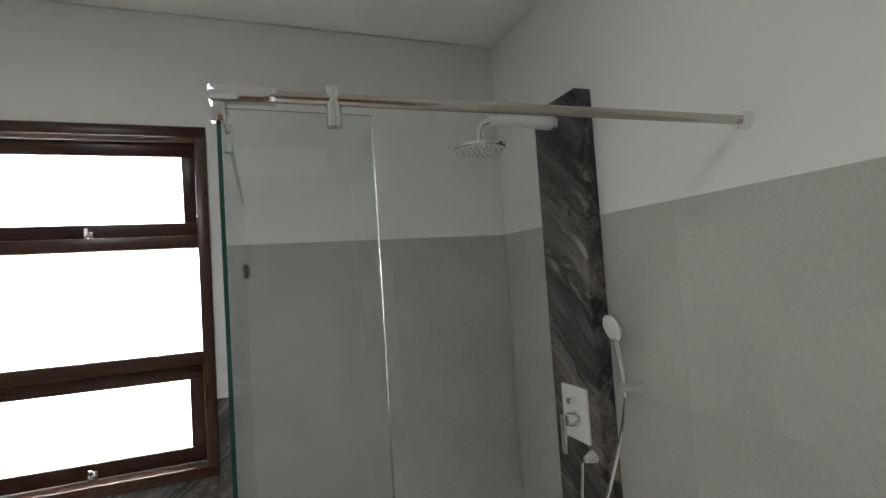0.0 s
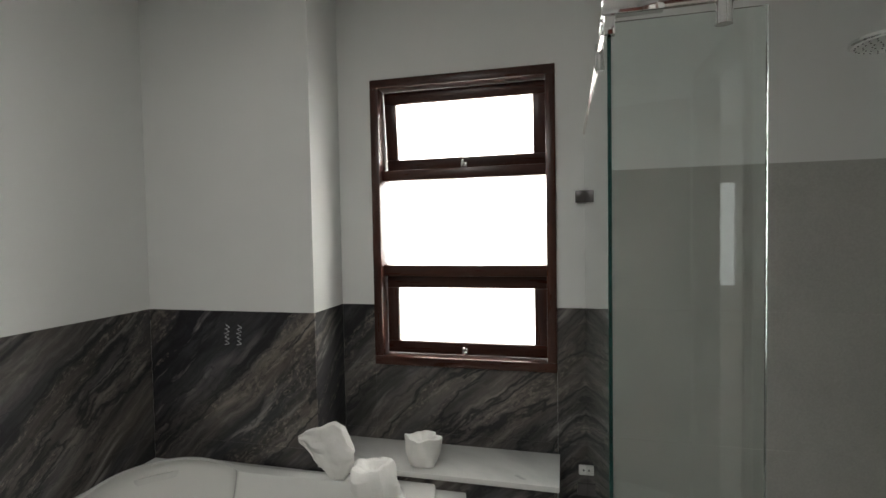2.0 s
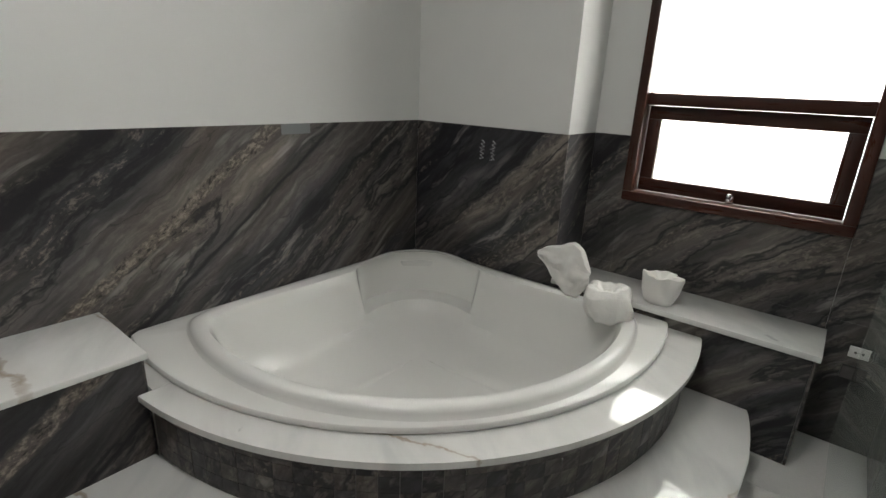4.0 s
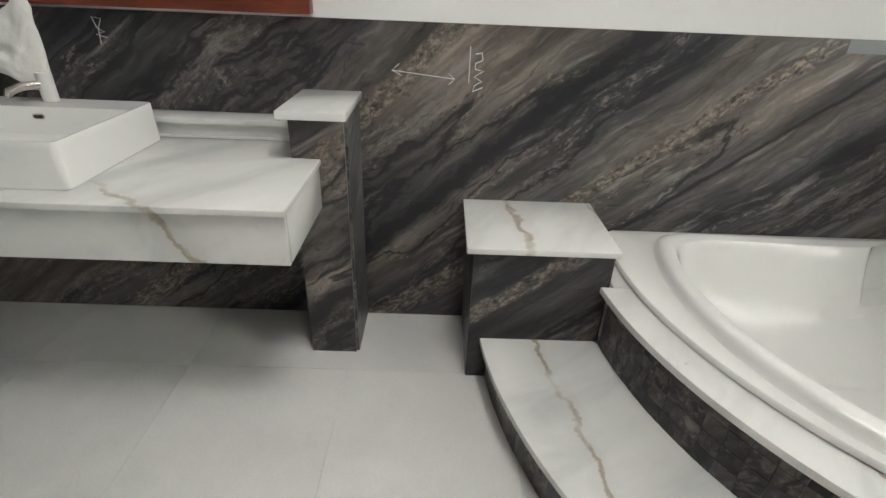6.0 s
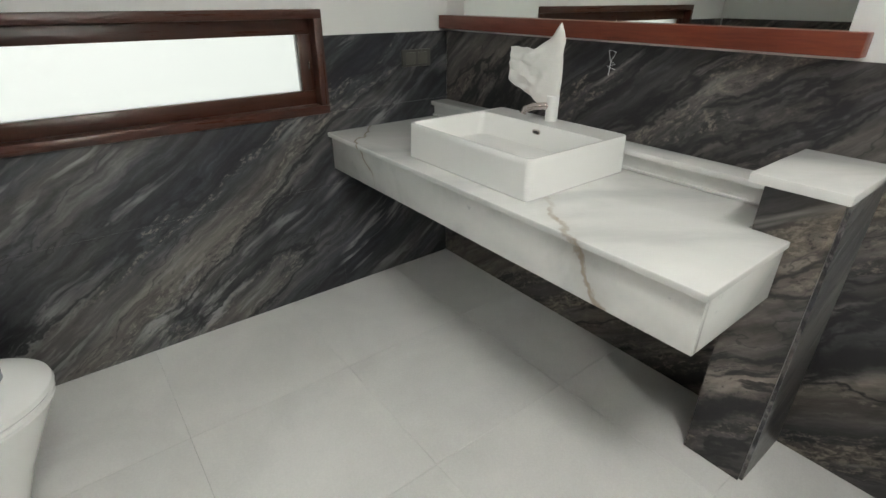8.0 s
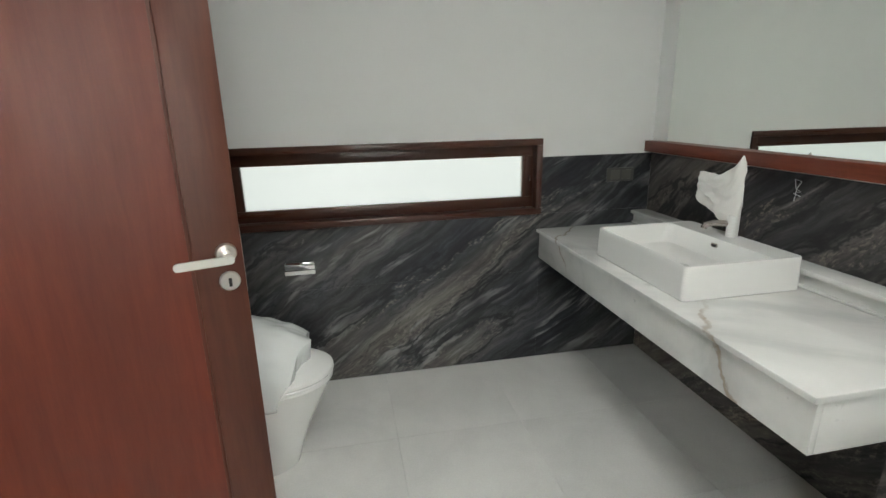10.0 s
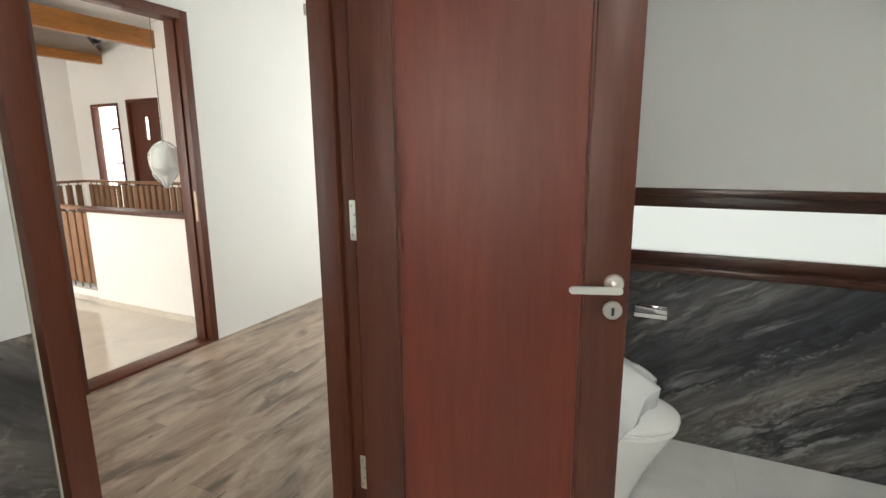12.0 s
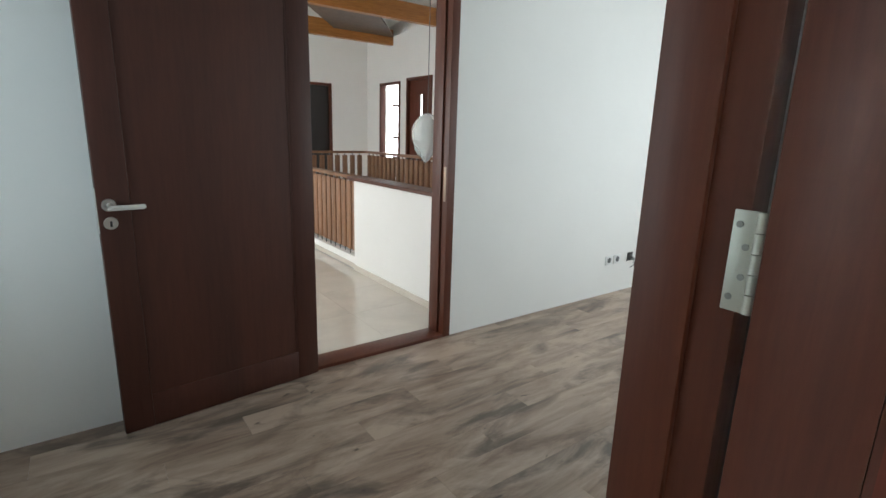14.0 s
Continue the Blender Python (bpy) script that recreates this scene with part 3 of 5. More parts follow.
# ---- doors ----
def lever(parent, x, z, side, toward):
    """Lever handle on a round rose, and the round cylinder plate under it; side: which face, toward: which way the lever points."""
    h = new("door_handle")
    h.parent = parent
    y0 = side * 0.020
    rose = tube([(x, y0, z), (x, y0 + side * 0.004, z), (x, y0 + side * 0.010, z)], [0.027, 0.027, 0.024], 28)
    part("rose", rose, NICKEL, h, "satin nickel rose")
    part("neck", tube([(x, y0 + side * 0.009, z), (x, y0 + side * 0.048, z)], 0.010, 16), NICKEL, h, "satin nickel neck")
    blade = prism([(u, v) for u, v in rounded_rect(-0.014, 0.128, -0.0105, 0.0105, 0.0104, 8)], -0.004, 0.004, 0.0015)
    blade.transform(Matrix.Translation((x, y0 + side * 0.050, z - 0.008)) @ Matrix.Rotation(0 if toward > 0 else math.pi, 4, "Z") @ Matrix.Rotation(radians(90), 4, "X"))
    part("lever", blade, BRUSHED, h, "flat brushed lever blade with rounded ends")
    part("lock_rose", tube([(x, y0, z - 0.078), (x, y0 + side * 0.005, z - 0.078), (x, y0 + side * 0.009, z - 0.078)], [0.027, 0.027, 0.024], 28), NICKEL, h, "satin nickel lock plate")
    # no hole is cut: a black piece gives the keyhole's shade
    part("keyhole", box(x - 0.004, x + 0.004, min(y0 + side * 0.009, y0 + side * 0.0115), max(y0 + side * 0.009, y0 + side * 0.0115), z - 0.092, z - 0.068, 0.001), HOLE_BLACK, h, "black piece for the keyhole's shade")


def door_leaf(name, label, width, height, m, handle_z, toward, panel_mat, stile_mat, stile=0.121, hinge_zs=(0.30, 1.22, 2.0)):
    """A framed leaf with one flat recessed panel; its hinge edge lies at x = 0 and it reaches to x = width."""
    leaf = empty(name, label, "door")
    th = 0.020
    for nm, b in (("hinge_stile", (0, stile, 0.008, height)), ("lock_stile", (width - stile, width, 0.008, height))):
        part(nm, box(b[0], b[1], -th, th, b[2], b[3], 0.002), stile_mat, leaf)
    for nm, z0, z1 in (("top_rail", height - 0.12, height), ("bottom_rail", 0.008, 0.17)):
        part(nm, box(stile + 0.001, width - stile - 0.001, -th, th, z0, z1, 0.002), stile_mat, leaf)
    part("panel", box(stile, width - stile, -th + 0.007, th - 0.007, 0.168, height - 0.118), panel_mat, leaf)
    for s in (-1, 1):
        b = bmesh.new()
        for u in (stile + 0.001, width - stile - 0.009):
            box(u, u + 0.008, min(s * (th - 0.007), s * (th - 0.002)), max(s * (th - 0.007), s * (th - 0.002)), 0.171, height - 0.121, bm=b)
        part("panel_bead", b, stile_mat, leaf, "narrow moulding round the panel")
    for s in (-1, 1):
        lever(leaf, width - 0.041, handle_z, s, -1)
    part("latch_plate", box(width, width + 0.0015, -0.011, 0.011, handle_z - 0.12, handle_z + 0.07), NICKEL, leaf, "satin nickel latch plate")
    leaf.matrix_basis = m
    return leaf


def hinge_part(parent, x, y, z, turn):
    """A butt hinge: two screwed leaves round a knuckled pin."""
    h = new("hinge")
    h.parent = parent
    pl = box(0.001, 0.031, -0.001, 0.0015, -0.061, 0.061, 0.001)
    part("plate", pl, HINGE_STEEL, h, "brushed steel hinge plate")
    kn = bmesh.new()
    for k in range(5):
        z0 = -0.061 + k * 0.0244
        tube([(0, 0, z0 + 0.0008), (0, 0, z0 + 0.0236)], 0.0065, 14, bm=kn)
    part("knuckle", kn, HINGE_STEEL, h, "brushed steel knuckles")
    sc = bmesh.new()
    for zz in (-0.044, -0.018, 0.018, 0.044):
        for xx in (0.023 if abs(zz) > 0.03 else 0.013,):
            tube([(xx, 0.001, zz), (xx, 0.0022, zz)], 0.0042, 10, bm=sc)
    part("screws", sc, material("hinge screw steel", (0.35, 0.34, 0.31), 0.35, 1.0) if "hinge screw steel" not in bpy.data.materials else bpy.data.materials["hinge screw steel"], h, "countersunk screw heads")
    h.matrix_basis = pose(x, y, z, 0, 0, turn)


HX0, HY0, LEAF = 1.684, 0.836, 0.776           # hinge of the bathroom door and its width
leaf_turn = 198.2
bath_leaf = door_leaf("door_leaf", "red-brown stained panel door standing open into the bathroom", LEAF, 2.30, pose(HX0, HY0, 0, 0, 0, leaf_turn), 1.113, 1, RED_WOOD, STILE_WOOD)
door1 = empty("door_1", "", "")
door1["kind"] = "structure"
FX0, FX1 = XE - 0.028, 1.846
part("jamb", box(FX0, FX1, DY0 - 0.0, DY0 + 0.045, 0, DZ, 0.003), FRAME_WOOD, door1)
part("jamb", box(FX0, FX1, DY1 - 0.046, DY1, 0, DZ, 0.003), FRAME_WOOD, door1)
part("head", box(FX0, FX1, DY0 + 0.045, DY1 - 0.046, DZ - 0.05, DZ, 0.003), FRAME_WOOD, door1)
part("stop", box(FX0 + 0.05, FX1 - 0.002, DY0 + 0.045, DY0 + 0.058, 0.003, DZ - 0.05, 0.002), FRAME_WOOD, door1)
part("stop", box(FX0 + 0.05, FX1 - 0.002, DY1 - 0.059, DY1 - 0.046, 0.003, DZ - 0.05, 0.002), FRAME_WOOD, door1)
part("threshold", box(FX0, FX1, DY0 + 0.045, DY1 - 0.046, -0.01, 0.003), FRAME_WOOD, door1)
part("strike_plate", box(FX0 + 0.018, FX0 + 0.042, DY1 - 0.0485, DY1 - 0.046, 1.0, 1.12), NICKEL, door1, "satin nickel strike plate")
part("sealant_line", box(XE - 0.004, XE + 0.001, DY1, DY1 + 0.003, 0.0, ZC - 0.3), CAULK, door1, "pale sealant line beside the frame")
for z in (0.425, 1.275, 2.05):
    hinge_part(door1, FX0 - 0.014, DY0 + 0.0475, z, 0)

OX0 = XB - 0.012
door2 = empty("door_2", "", "")
door2["kind"] = "structure"
part("jamb", box(OX0, XB + 0.15, OY0, OY0 + 0.06, 0, OZ, 0.003), FRAME_WOOD, door2)
part("jamb", box(OX0, XB + 0.15, OY1 - 0.06, OY1, 0, OZ, 0.003), FRAME_WOOD, door2)
part("head", box(OX0, XB + 0.15, OY0 + 0.06, OY1 - 0.06, OZ - 0.06, OZ, 0.003), FRAME_WOOD, door2)
part("stop", box(OX0 + 0.06, XB + 0.148, OY0 + 0.06, OY0 + 0.075, 0.003, OZ - 0.06, 0.002), FRAME_WOOD, door2)
part("threshold", box(OX0, XB + 0.15, OY0 + 0.06, OY1 - 0.06, -0.01, 0.022, 0.003), FRAME_WOOD, door2)
part("strike_plate", box(OX0 + 0.018, OX0 + 0.042, OY0 + 0.06, OY0 + 0.0625, 0.97, 1.20), AGED, door2, "aged bronze strike plate")
door_leaf("door_leaf", "brown stained panel door folded back almost flat against the bedroom wall", 0.985, 2.40, pose(4.082, 0.405, 0, 0, 0, 96.2), 1.077, 1, LEAF_WOOD, LEAF_WOOD, 0.12)


# ---- bathtub, steps and marble ledges ----
CX, CY, CR = -0.77, 3.47, 1.376
SX, SY = -0.828, 3.369


def platform(name, label, cx, cy, r, z0, z1, slab_over, x_left, top_mat, tile_h, r_in, y_back=YT):
    """A round-fronted step: a body clad with small marble tiles and a white marble top slab."""
    th = math.degrees
    thing = empty(name, label, "step")
    rb = r - slab_over
    a0 = -th(math.acos((x_left - cx) / rb))
    a1 = th(math.asin((y_back - cy) / rb))
    def inner():
        c0 = -th(math.acos((x_left + 0.001 - cx) / r_in))
        c1 = th(math.asin((y_back - 0.001 - cy) / r_in))
        return arc(cx, cy, r_in, c1, c0, 60)
    body = arc(cx, cy, rb - 0.012, a0, a1, 60) + inner()
    part("body", prism(body, z0 + 0.001, z1 - 0.024), GROUT, thing, "", False)
    b0 = -th(math.acos((x_left - cx) / r))
    b1 = th(math.asin((y_back - cy) / r))
    slab = arc(cx, cy, r, b0, b1, 90) + inner()
    part("top_slab", prism(slab, z1 - 0.023, z1, 0.006), top_mat, thing, "white marble slab with brown veins")
    # cladding: narrow upright tiles round the curve, in courses
    rows = max(1, round((z1 - 0.024 - z0) / tile_h)) if tile_h else 1
    n = max(1, round(radians(a1 - a0) * rb / 0.062))
    for j in range(rows):
        for k in range(n):
            u0, u1 = a0 + (a1 - a0) * k / n, a0 + (a1 - a0) * (k + 1) / n
            h = (z1 - 0.024 - z0) / rows
            g = th(0.0006 / rb)
            bm = bmesh.new()
            pts = []
            for rr in (rb - 0.0119, rb + 0.0004 * ((k * 7 + j * 3) % 3)):
                for a in (u0 + g, u1 - g):
                    pts.append((cx + rr * math.cos(radians(a)), cy + rr * math.sin(radians(a))))
            zz0, zz1 = z0 + j * h + 0.0006, z0 + (j + 1) * h - 0.0006
            vs = [bm.verts.new((x, y, z)) for z in (zz0, zz1) for x, y in pts]
            for f in ((0, 1, 3, 2), (4, 5, 7, 6), (2, 3, 7, 6), (0, 1, 5, 4), (0, 2, 6, 4), (1, 3, 7, 5)):
                bm.faces.new([vs[i] for i in f])
            finish(bm, "tile", SLAB_P, thing)
    return thing


SZ, DZK = 0.182, 0.43
platform("lower_step", "round-fronted white marble step with dark marble riser before the bathtub", SX, SY, 1.670, 0.0, SZ, 0.03, -0.700, MARBLE_STEP, 0.16, 1.25)
platform("bathtub_deck", "round white marble deck on small dark marble tiles round the bathtub", CX, CY, CR, SZ, DZK, 0.037, -0.670, MARBLE, 0.062, 1.18)


def bathtub():
    """Corner bathtub: a quadrant shell with a raised headrest in the walls' corner, a rounded double rim and a deep basin."""
    ox, oy = -0.56, 3.30
    n = 240
    x_w, y_w = XW + 0.006, YT - 0.006

    def reach(a, ring, r, inset, soft):
        dx, dy = math.cos(a), math.sin(a)
        # distance to the front circle
        px, py = ox - ring[0], oy - ring[1]
        b = px * dx + py * dy
        c = px * px + py * py - r * r
        d = [-b + math.sqrt(b * b - c)]
        if dx < -1e-6:
            d.append((x_w + inset - ox) / dx)
        if dy > 1e-6:
            d.append((y_w - inset - oy) / dy)
        if dx < 0 and dy > 0:
            q = (ox - x_w - inset)
            d = [q / (abs(dx) ** 2.7 + abs(dy) ** 2.7) ** (1 / 2.7)]
        if soft:
            s = sum(v ** -soft for v in d) ** (-1 / soft)
            return s
        return min(d)

    def hump(a):
        off = (a - radians(135) + math.pi) % (2 * math.pi) - math.pi
        return math.exp(-(off / 0.60) ** 4)

    def scoop(a):
        """The headrest: a hollow with a firm edge in the back corner."""
        off = (a - radians(135) + math.pi) % (2 * math.pi) - math.pi
        return 1 / (1 + math.exp((abs(off) - 0.86) * 20))

    def front(a):
        off = (a - radians(135) + math.pi) % (2 * math.pi) - math.pi
        return 1 / (1 + math.exp(-(abs(off) - 1.80) * 9))
    rings = []
    # (circle, its radius, inset from the walls, softness, height, hump share, scale toward the middle)
    A, B = (-0.784, 3.452), (-0.588, 3.303)
    prof = [(A, 1.256, 0.0, 0, 0.431, 0, 1), (A, 1.262, 0.0, 0, 0.436, 0, 1), (A, 1.263, 0.0, 0, 0.448, 0, 1), (A, 1.259, 0.003, 0, 0.455, 0.1, 1), (A, 1.252, 0.008, 60, 0.458, 0.2, 1),
            (B, 0.996, 0.026, 26, 0.459, 0.3, 1), (B, 0.991, 0.032, 18, 0.464, 0.5, 1), (B, 0.986, 0.037, 14, 0.477, 0.7, 1), (B, 0.980, 0.043, 12, 0.488, 0.9, 1), (B, 0.970, 0.050, 11, 0.494, 1, 1),
            (B, 0.950, 0.062, 10, 0.497, 1, 1), (B, 0.932, 0.074, 10, 0.493, 1, 1), (B, 0.923, 0.084, 9, 0.480, 1, 1), (B, 0.914, 0.094, 9, 0.455, 0.9, 1), (B, 0.896, 0.110, 9, 0.400, 0.6, 1),
            (B, 0.868, 0.138, 9, 0.320, 0.3, 1), (B, 0.838, 0.166, 8, 0.250, 0.2, 1), (B, 0.834, 0.170, 8, 0.245, 0.2, 1), (B, 0.80, 0.20, 8, 0.195, 0.1, 1), (B, 0.75, 0.25, 8, 0.155, 0, 1), (B, 0.69, 0.31, 8, 0.128, 0, 1), (B, 0.62, 0.37, 8, 0.112, 0, 1), (B, 0.45, 0.5, 7, 0.099, 0, 0.8), (B, 0.25, 0.7, 6, 0.096, 0, 0.35)]
    bm = bmesh.new()
    for i, (ring, r, inset, soft, z, hs, sc) in enumerate(prof):
        loop = []
        for k in range(n):
            a = 2 * math.pi * k / n
            d = reach(a, ring, r, inset, soft) * sc
            hz = 0.030 * hs * hump(a)
            if z > 0.462:
                hz -= (z - 0.462) * (1 - front(a)) * 0.8
            if 12 <= i <= 16:
                d += 0.075 * scoop(a) * (0.25, 0.8, 1.0, 1.2, 1.45)[i - 12]
            if 12 <= i <= 17:
                d -= 0.02 * (1 - scoop(a)) * (1 - front(a))
            loop.append(bm.verts.new((ox + d * math.cos(a), oy + d * math.sin(a), z + hz)))
        rings.append(loop)
    for low, top in zip(rings, rings[1:]):
        for k in range(n):
            bm.faces.new((low[k], low[(k + 1) % n], top[(k + 1) % n], top[k]))
    bm.faces.new(rings[-1])
    tub = empty("bathtub", "white acrylic corner bathtub with raised headrest, set in the marble deck", "bathtub")
    shell = part("shell", bm, ACRYLIC, tub)
    for p in shell.data.polygons:
        p.use_smooth = True
    part("south_deck", box(XW + 0.002, -0.668, 2.1405, 2.36, 0.20, 0.4295), MARBLE, tub, "white marble piece between the plinth and the tub rim")
    part("corner_deck", prism([(XW + 0.002, YT - 0.002), (XW + 0.002, YT - 0.32), (XW + 0.32, YT - 0.002)], 0.40, 0.43), MARBLE, tub, "white marble corner piece behind the headrest")
    return tub


bathtub()


def marble_box(name, label, x0, x1, y0, y1, z0, z1, over, slab, cat="ledge", south=True):
    """A dark marble plinth against the west wall with a white marble cap."""
    t = empty(name, label, cat)
    zt = z1 - slab
    part("core", box(x0, x1 - 0.011, y0 + 0.011, y1 - 0.001, z0, zt - 0.001), GROUT, t)
    part("front_slab", box(x1 - 0.010, x1, y0 + 0.001, y1, z0 + 0.001, zt - 0.001), SLAB_W, t, "dark streaked marble slab")
    part("side_slab", box(x0, x1 - 0.0105, y0, y0 + 0.010, z0 + 0.001, zt - 0.001), SLAB_S, t, "dark streaked marble slab")
    part("side_slab", box(x0, x1 - 0.0105, y1, y1 + 0.010, z0 + 0.001, zt - 0.001), SLAB_S, t, "dark streaked marble slab")
    part("cap", box(x0, x1 + over[0], y0 - over[1], y1 + over[2], zt, z1, 0.004), MARBLE, t, "white veined marble cap")
    return t


marble_box("side_plinth", "low dark marble plinth with white marble cap beside the bathtub", XW, -0.686, 1.660, 2.128, 0.0, 0.568, (0.030, 0.025, 0.012), 0.022, "plinth")
marble_box("low_pillar", "narrow dark marble pillar with white cap beside the washbasin counter", XW, -0.803, 1.055, 1.230, 0.0, 0.967, (0.075, 0.015, 0.022), 0.026, "pillar")

counter = empty("vanity_counter", "white veined marble counter fixed to the wall, open underneath", "counter")
VZ = 0.800
out = [(XW, YS), (-0.389, YS), (-0.389, 1.150), (-0.802, 1.150), (-0.802, 1.044), (XW, 1.044)]
part("top_slab", prism(out, VZ - 0.018, VZ, 0.004), MARBLE, counter, "white veined marble slab")
part("apron", box(-0.426, -0.406, YS, 1.143, 0.630, VZ - 0.019, 0.0015), MARBLE, counter, "white veined marble apron")
part("end_apron", box(-0.802, -0.427, 1.123, 1.143, 0.630, VZ - 0.019, 0.0015), MARBLE, counter, "white veined marble apron")
# unseen underside, coloured dark to cut bounce and deepen the shade below
part("underside", box(XW, -0.427, YS, 1.044, 0.70, VZ - 0.0195), material("underside darkened for shade", (0.09, 0.09, 0.088), 0.9), counter)
ledge = empty("vanity_ledge", "narrow white marble ledge behind the washbasin", "ledge")
part("riser", box(XW, -0.990, YS, 1.043, VZ + 0.001, 0.854), MARBLE, ledge)
part("foot_strip", box(-0.9895, -0.980, YS, 1.042, VZ + 0.001, VZ + 0.010, 0.002), MARBLE, ledge, "white marble strip along the foot of the ledge")
part("cap", box(XW, -0.968, YS, 1.043, 0.855, 0.875, 0.003), MARBLE, ledge, "white veined marble cap")

wl = empty("window_ledge", "white marble ledge on dark marble, below the tall window", "ledge")
part("front_slab", box(-0.143, 0.942, YT + 0.002, YT + 0.012, 0.001, 0.474), SLAB_N, wl, "dark streaked marble slab")
part("core", box(-0.143, 0.942, YT + 0.013, YN - 0.001, 0.001, 0.474), GROUT, wl)
part("end_slab", box(0.943, 0.953, YT + 0.002, YN, 0.001, 0.474), SLAB_W, wl, "dark streaked marble slab")
part("cap", box(-0.142, 0.962, YT - 0.012, YN - 0.001, 0.475, 0.50, 0.003), MARBLE, wl, "white marble cap")


# ---- washbasin ----
def loft(loops, bm=None, cap_first=True, cap_last=True):
    out = bm or bmesh.new()
    rings = [[out.verts.new(p) for p in loop] for loop in loops]
    for A, B in zip(rings, rings[1:]):
        for k in range(len(A)):
            out.faces.new((A[k], A[(k + 1) % len(A)], B[(k + 1) % len(A)], B[k]))
    if cap_first:
        out.faces.new(rings[0][::-1])
    if cap_last:
        out.faces.new(rings[-1])
    return out


BX0, BX1, BY0, BY1, BZ0, BZ1 = -0.950, -0.463, -0.045, 0.572, 0.8005, 0.930


def washbasin():
    b = empty("washbasin", "white rectangular ceramic vessel basin standing on the marble counter", "washbasin")
    def lp(dx, r, z, back=0.0):
        return [(x, y, z) for x, y in rounded_rect(BX0 + dx + back, BX1 - dx, BY0 + dx, BY1 - dx, r)]
    loops = [lp(0.005, 0.016, BZ0), lp(0.001, 0.019, BZ0 + 0.005), lp(0.0035, 0.020, BZ1 - 0.02), lp(0.004, 0.020, BZ1 - 0.003), lp(0.006, 0.019, BZ1), lp(0.011, 0.016, BZ1),
             lp(0.014, 0.020, BZ1 - 0.003, 0.10), lp(0.017, 0.024, BZ1 - 0.012, 0.10), lp(0.030, 0.045, BZ0 + 0.045, 0.105), lp(0.055, 0.06, BZ0 + 0.026, 0.11), lp(0.10, 0.06, BZ0 + 0.018, 0.10), lp(0.145, 0.02, BZ0 + 0.015, 0.10)]
    part("bowl", loft(loops), GLAZE, b)
    cy = (BY0 + BY1) / 2
    part("overflow", turned(prism(rounded_rect(-0.019, 0.019, -0.009, 0.009, 0.0088), -0.002, 0.003, 0.001), pose(BX0 + 0.121, cy, BZ1 - 0.032, 0, 90, 0) @ Matrix.Rotation(radians(90), 4, "Z")), STEEL, b, "polished steel overflow slot")
    # shade inside the slot, laid on as a thin black piece
    part("overflow_opening", turned(prism(rounded_rect(-0.014, 0.014, -0.005, 0.005, 0.0048), 0.003, 0.0038), pose(BX0 + 0.121, cy, BZ1 - 0.032, 0, 90, 0) @ Matrix.Rotation(radians(90), 4, "Z")), HOLE_BLACK, b, "black piece for the shade in the overflow slot")
    part("drain", tube([(-0.69, cy, BZ0 + 0.016), (-0.69, cy, BZ0 + 0.024)], [0.030, 0.024], 24), CHROME, b, "chrome drain")


washbasin()
FXX, FYY = -0.905, 0.262
fau = empty("faucet", "chrome basin mixer tap wrapped in white protective foam, on the washbasin", "faucet")
part("base", tube([(FXX, FYY, BZ1), (FXX, FYY, BZ1 + 0.09)], 0.023, 24), PLATE, fau, "white protective sleeve")
part("spout", tube([(FXX + 0.005, FYY, BZ1 + 0.055), (FXX + 0.050, FYY - 0.045, BZ1 + 0.052), (FXX + 0.075, FYY - 0.068, BZ1 + 0.040), (FXX + 0.078, FYY - 0.071, BZ1 + 0.026)], 0.013, 14), STEEL, fau, "chrome spout")


def crumple(profile, turn, seed, amount=0.012, sides=26, squash=0.6):
    """A crumpled sleeve of foam wrap: rings of given half-width and height, folded by noise."""
    bm = bmesh.new()
    loops = []
    for j, (z, r, dx, dy) in enumerate(profile):
        loop = []
        for k in range(sides):
            a = 2 * math.pi * k / sides
            q = Vector((math.cos(a) * 1.3, math.sin(a) * 1.3, z * 9 + seed * 7.1))
            w = 1.06 + 0.34 * noise.noise(q * 1.3) + 0.13 * math.sin(a * 4 + seed + z * 26) - 0.22 * abs(noise.noise(q * 2.6)) + 0.07 * noise.noise(q * 5.0)
            loop.append(Vector((dx + r * w * math.cos(a), dy + r * squash * w * math.sin(a), z + amount * noise.noise(q * 2.3 + Vector((3, 1, 5))))))
        loops.append(loop)
    loft(loops, bm)
    bm.transform(turn)
    return bm


WRAP = material("white foam wrapping sheet", (0.78, 0.77, 0.74), 0.7, Subsurface_Weight=0.0)
bump(WRAP, noise_at(WRAP, place(WRAP), 55, 4), 0.6, 0.004)


def smooth_part(name, bm, mat, parent, label="", levels=1):
    ob = part(name, bm, mat, parent, label)
    for p in ob.data.polygons:
        p.use_smooth = True
    if levels:
        md = ob.modifiers.new("round", "SUBSURF")
        md.levels = md.render_levels = levels
    return ob


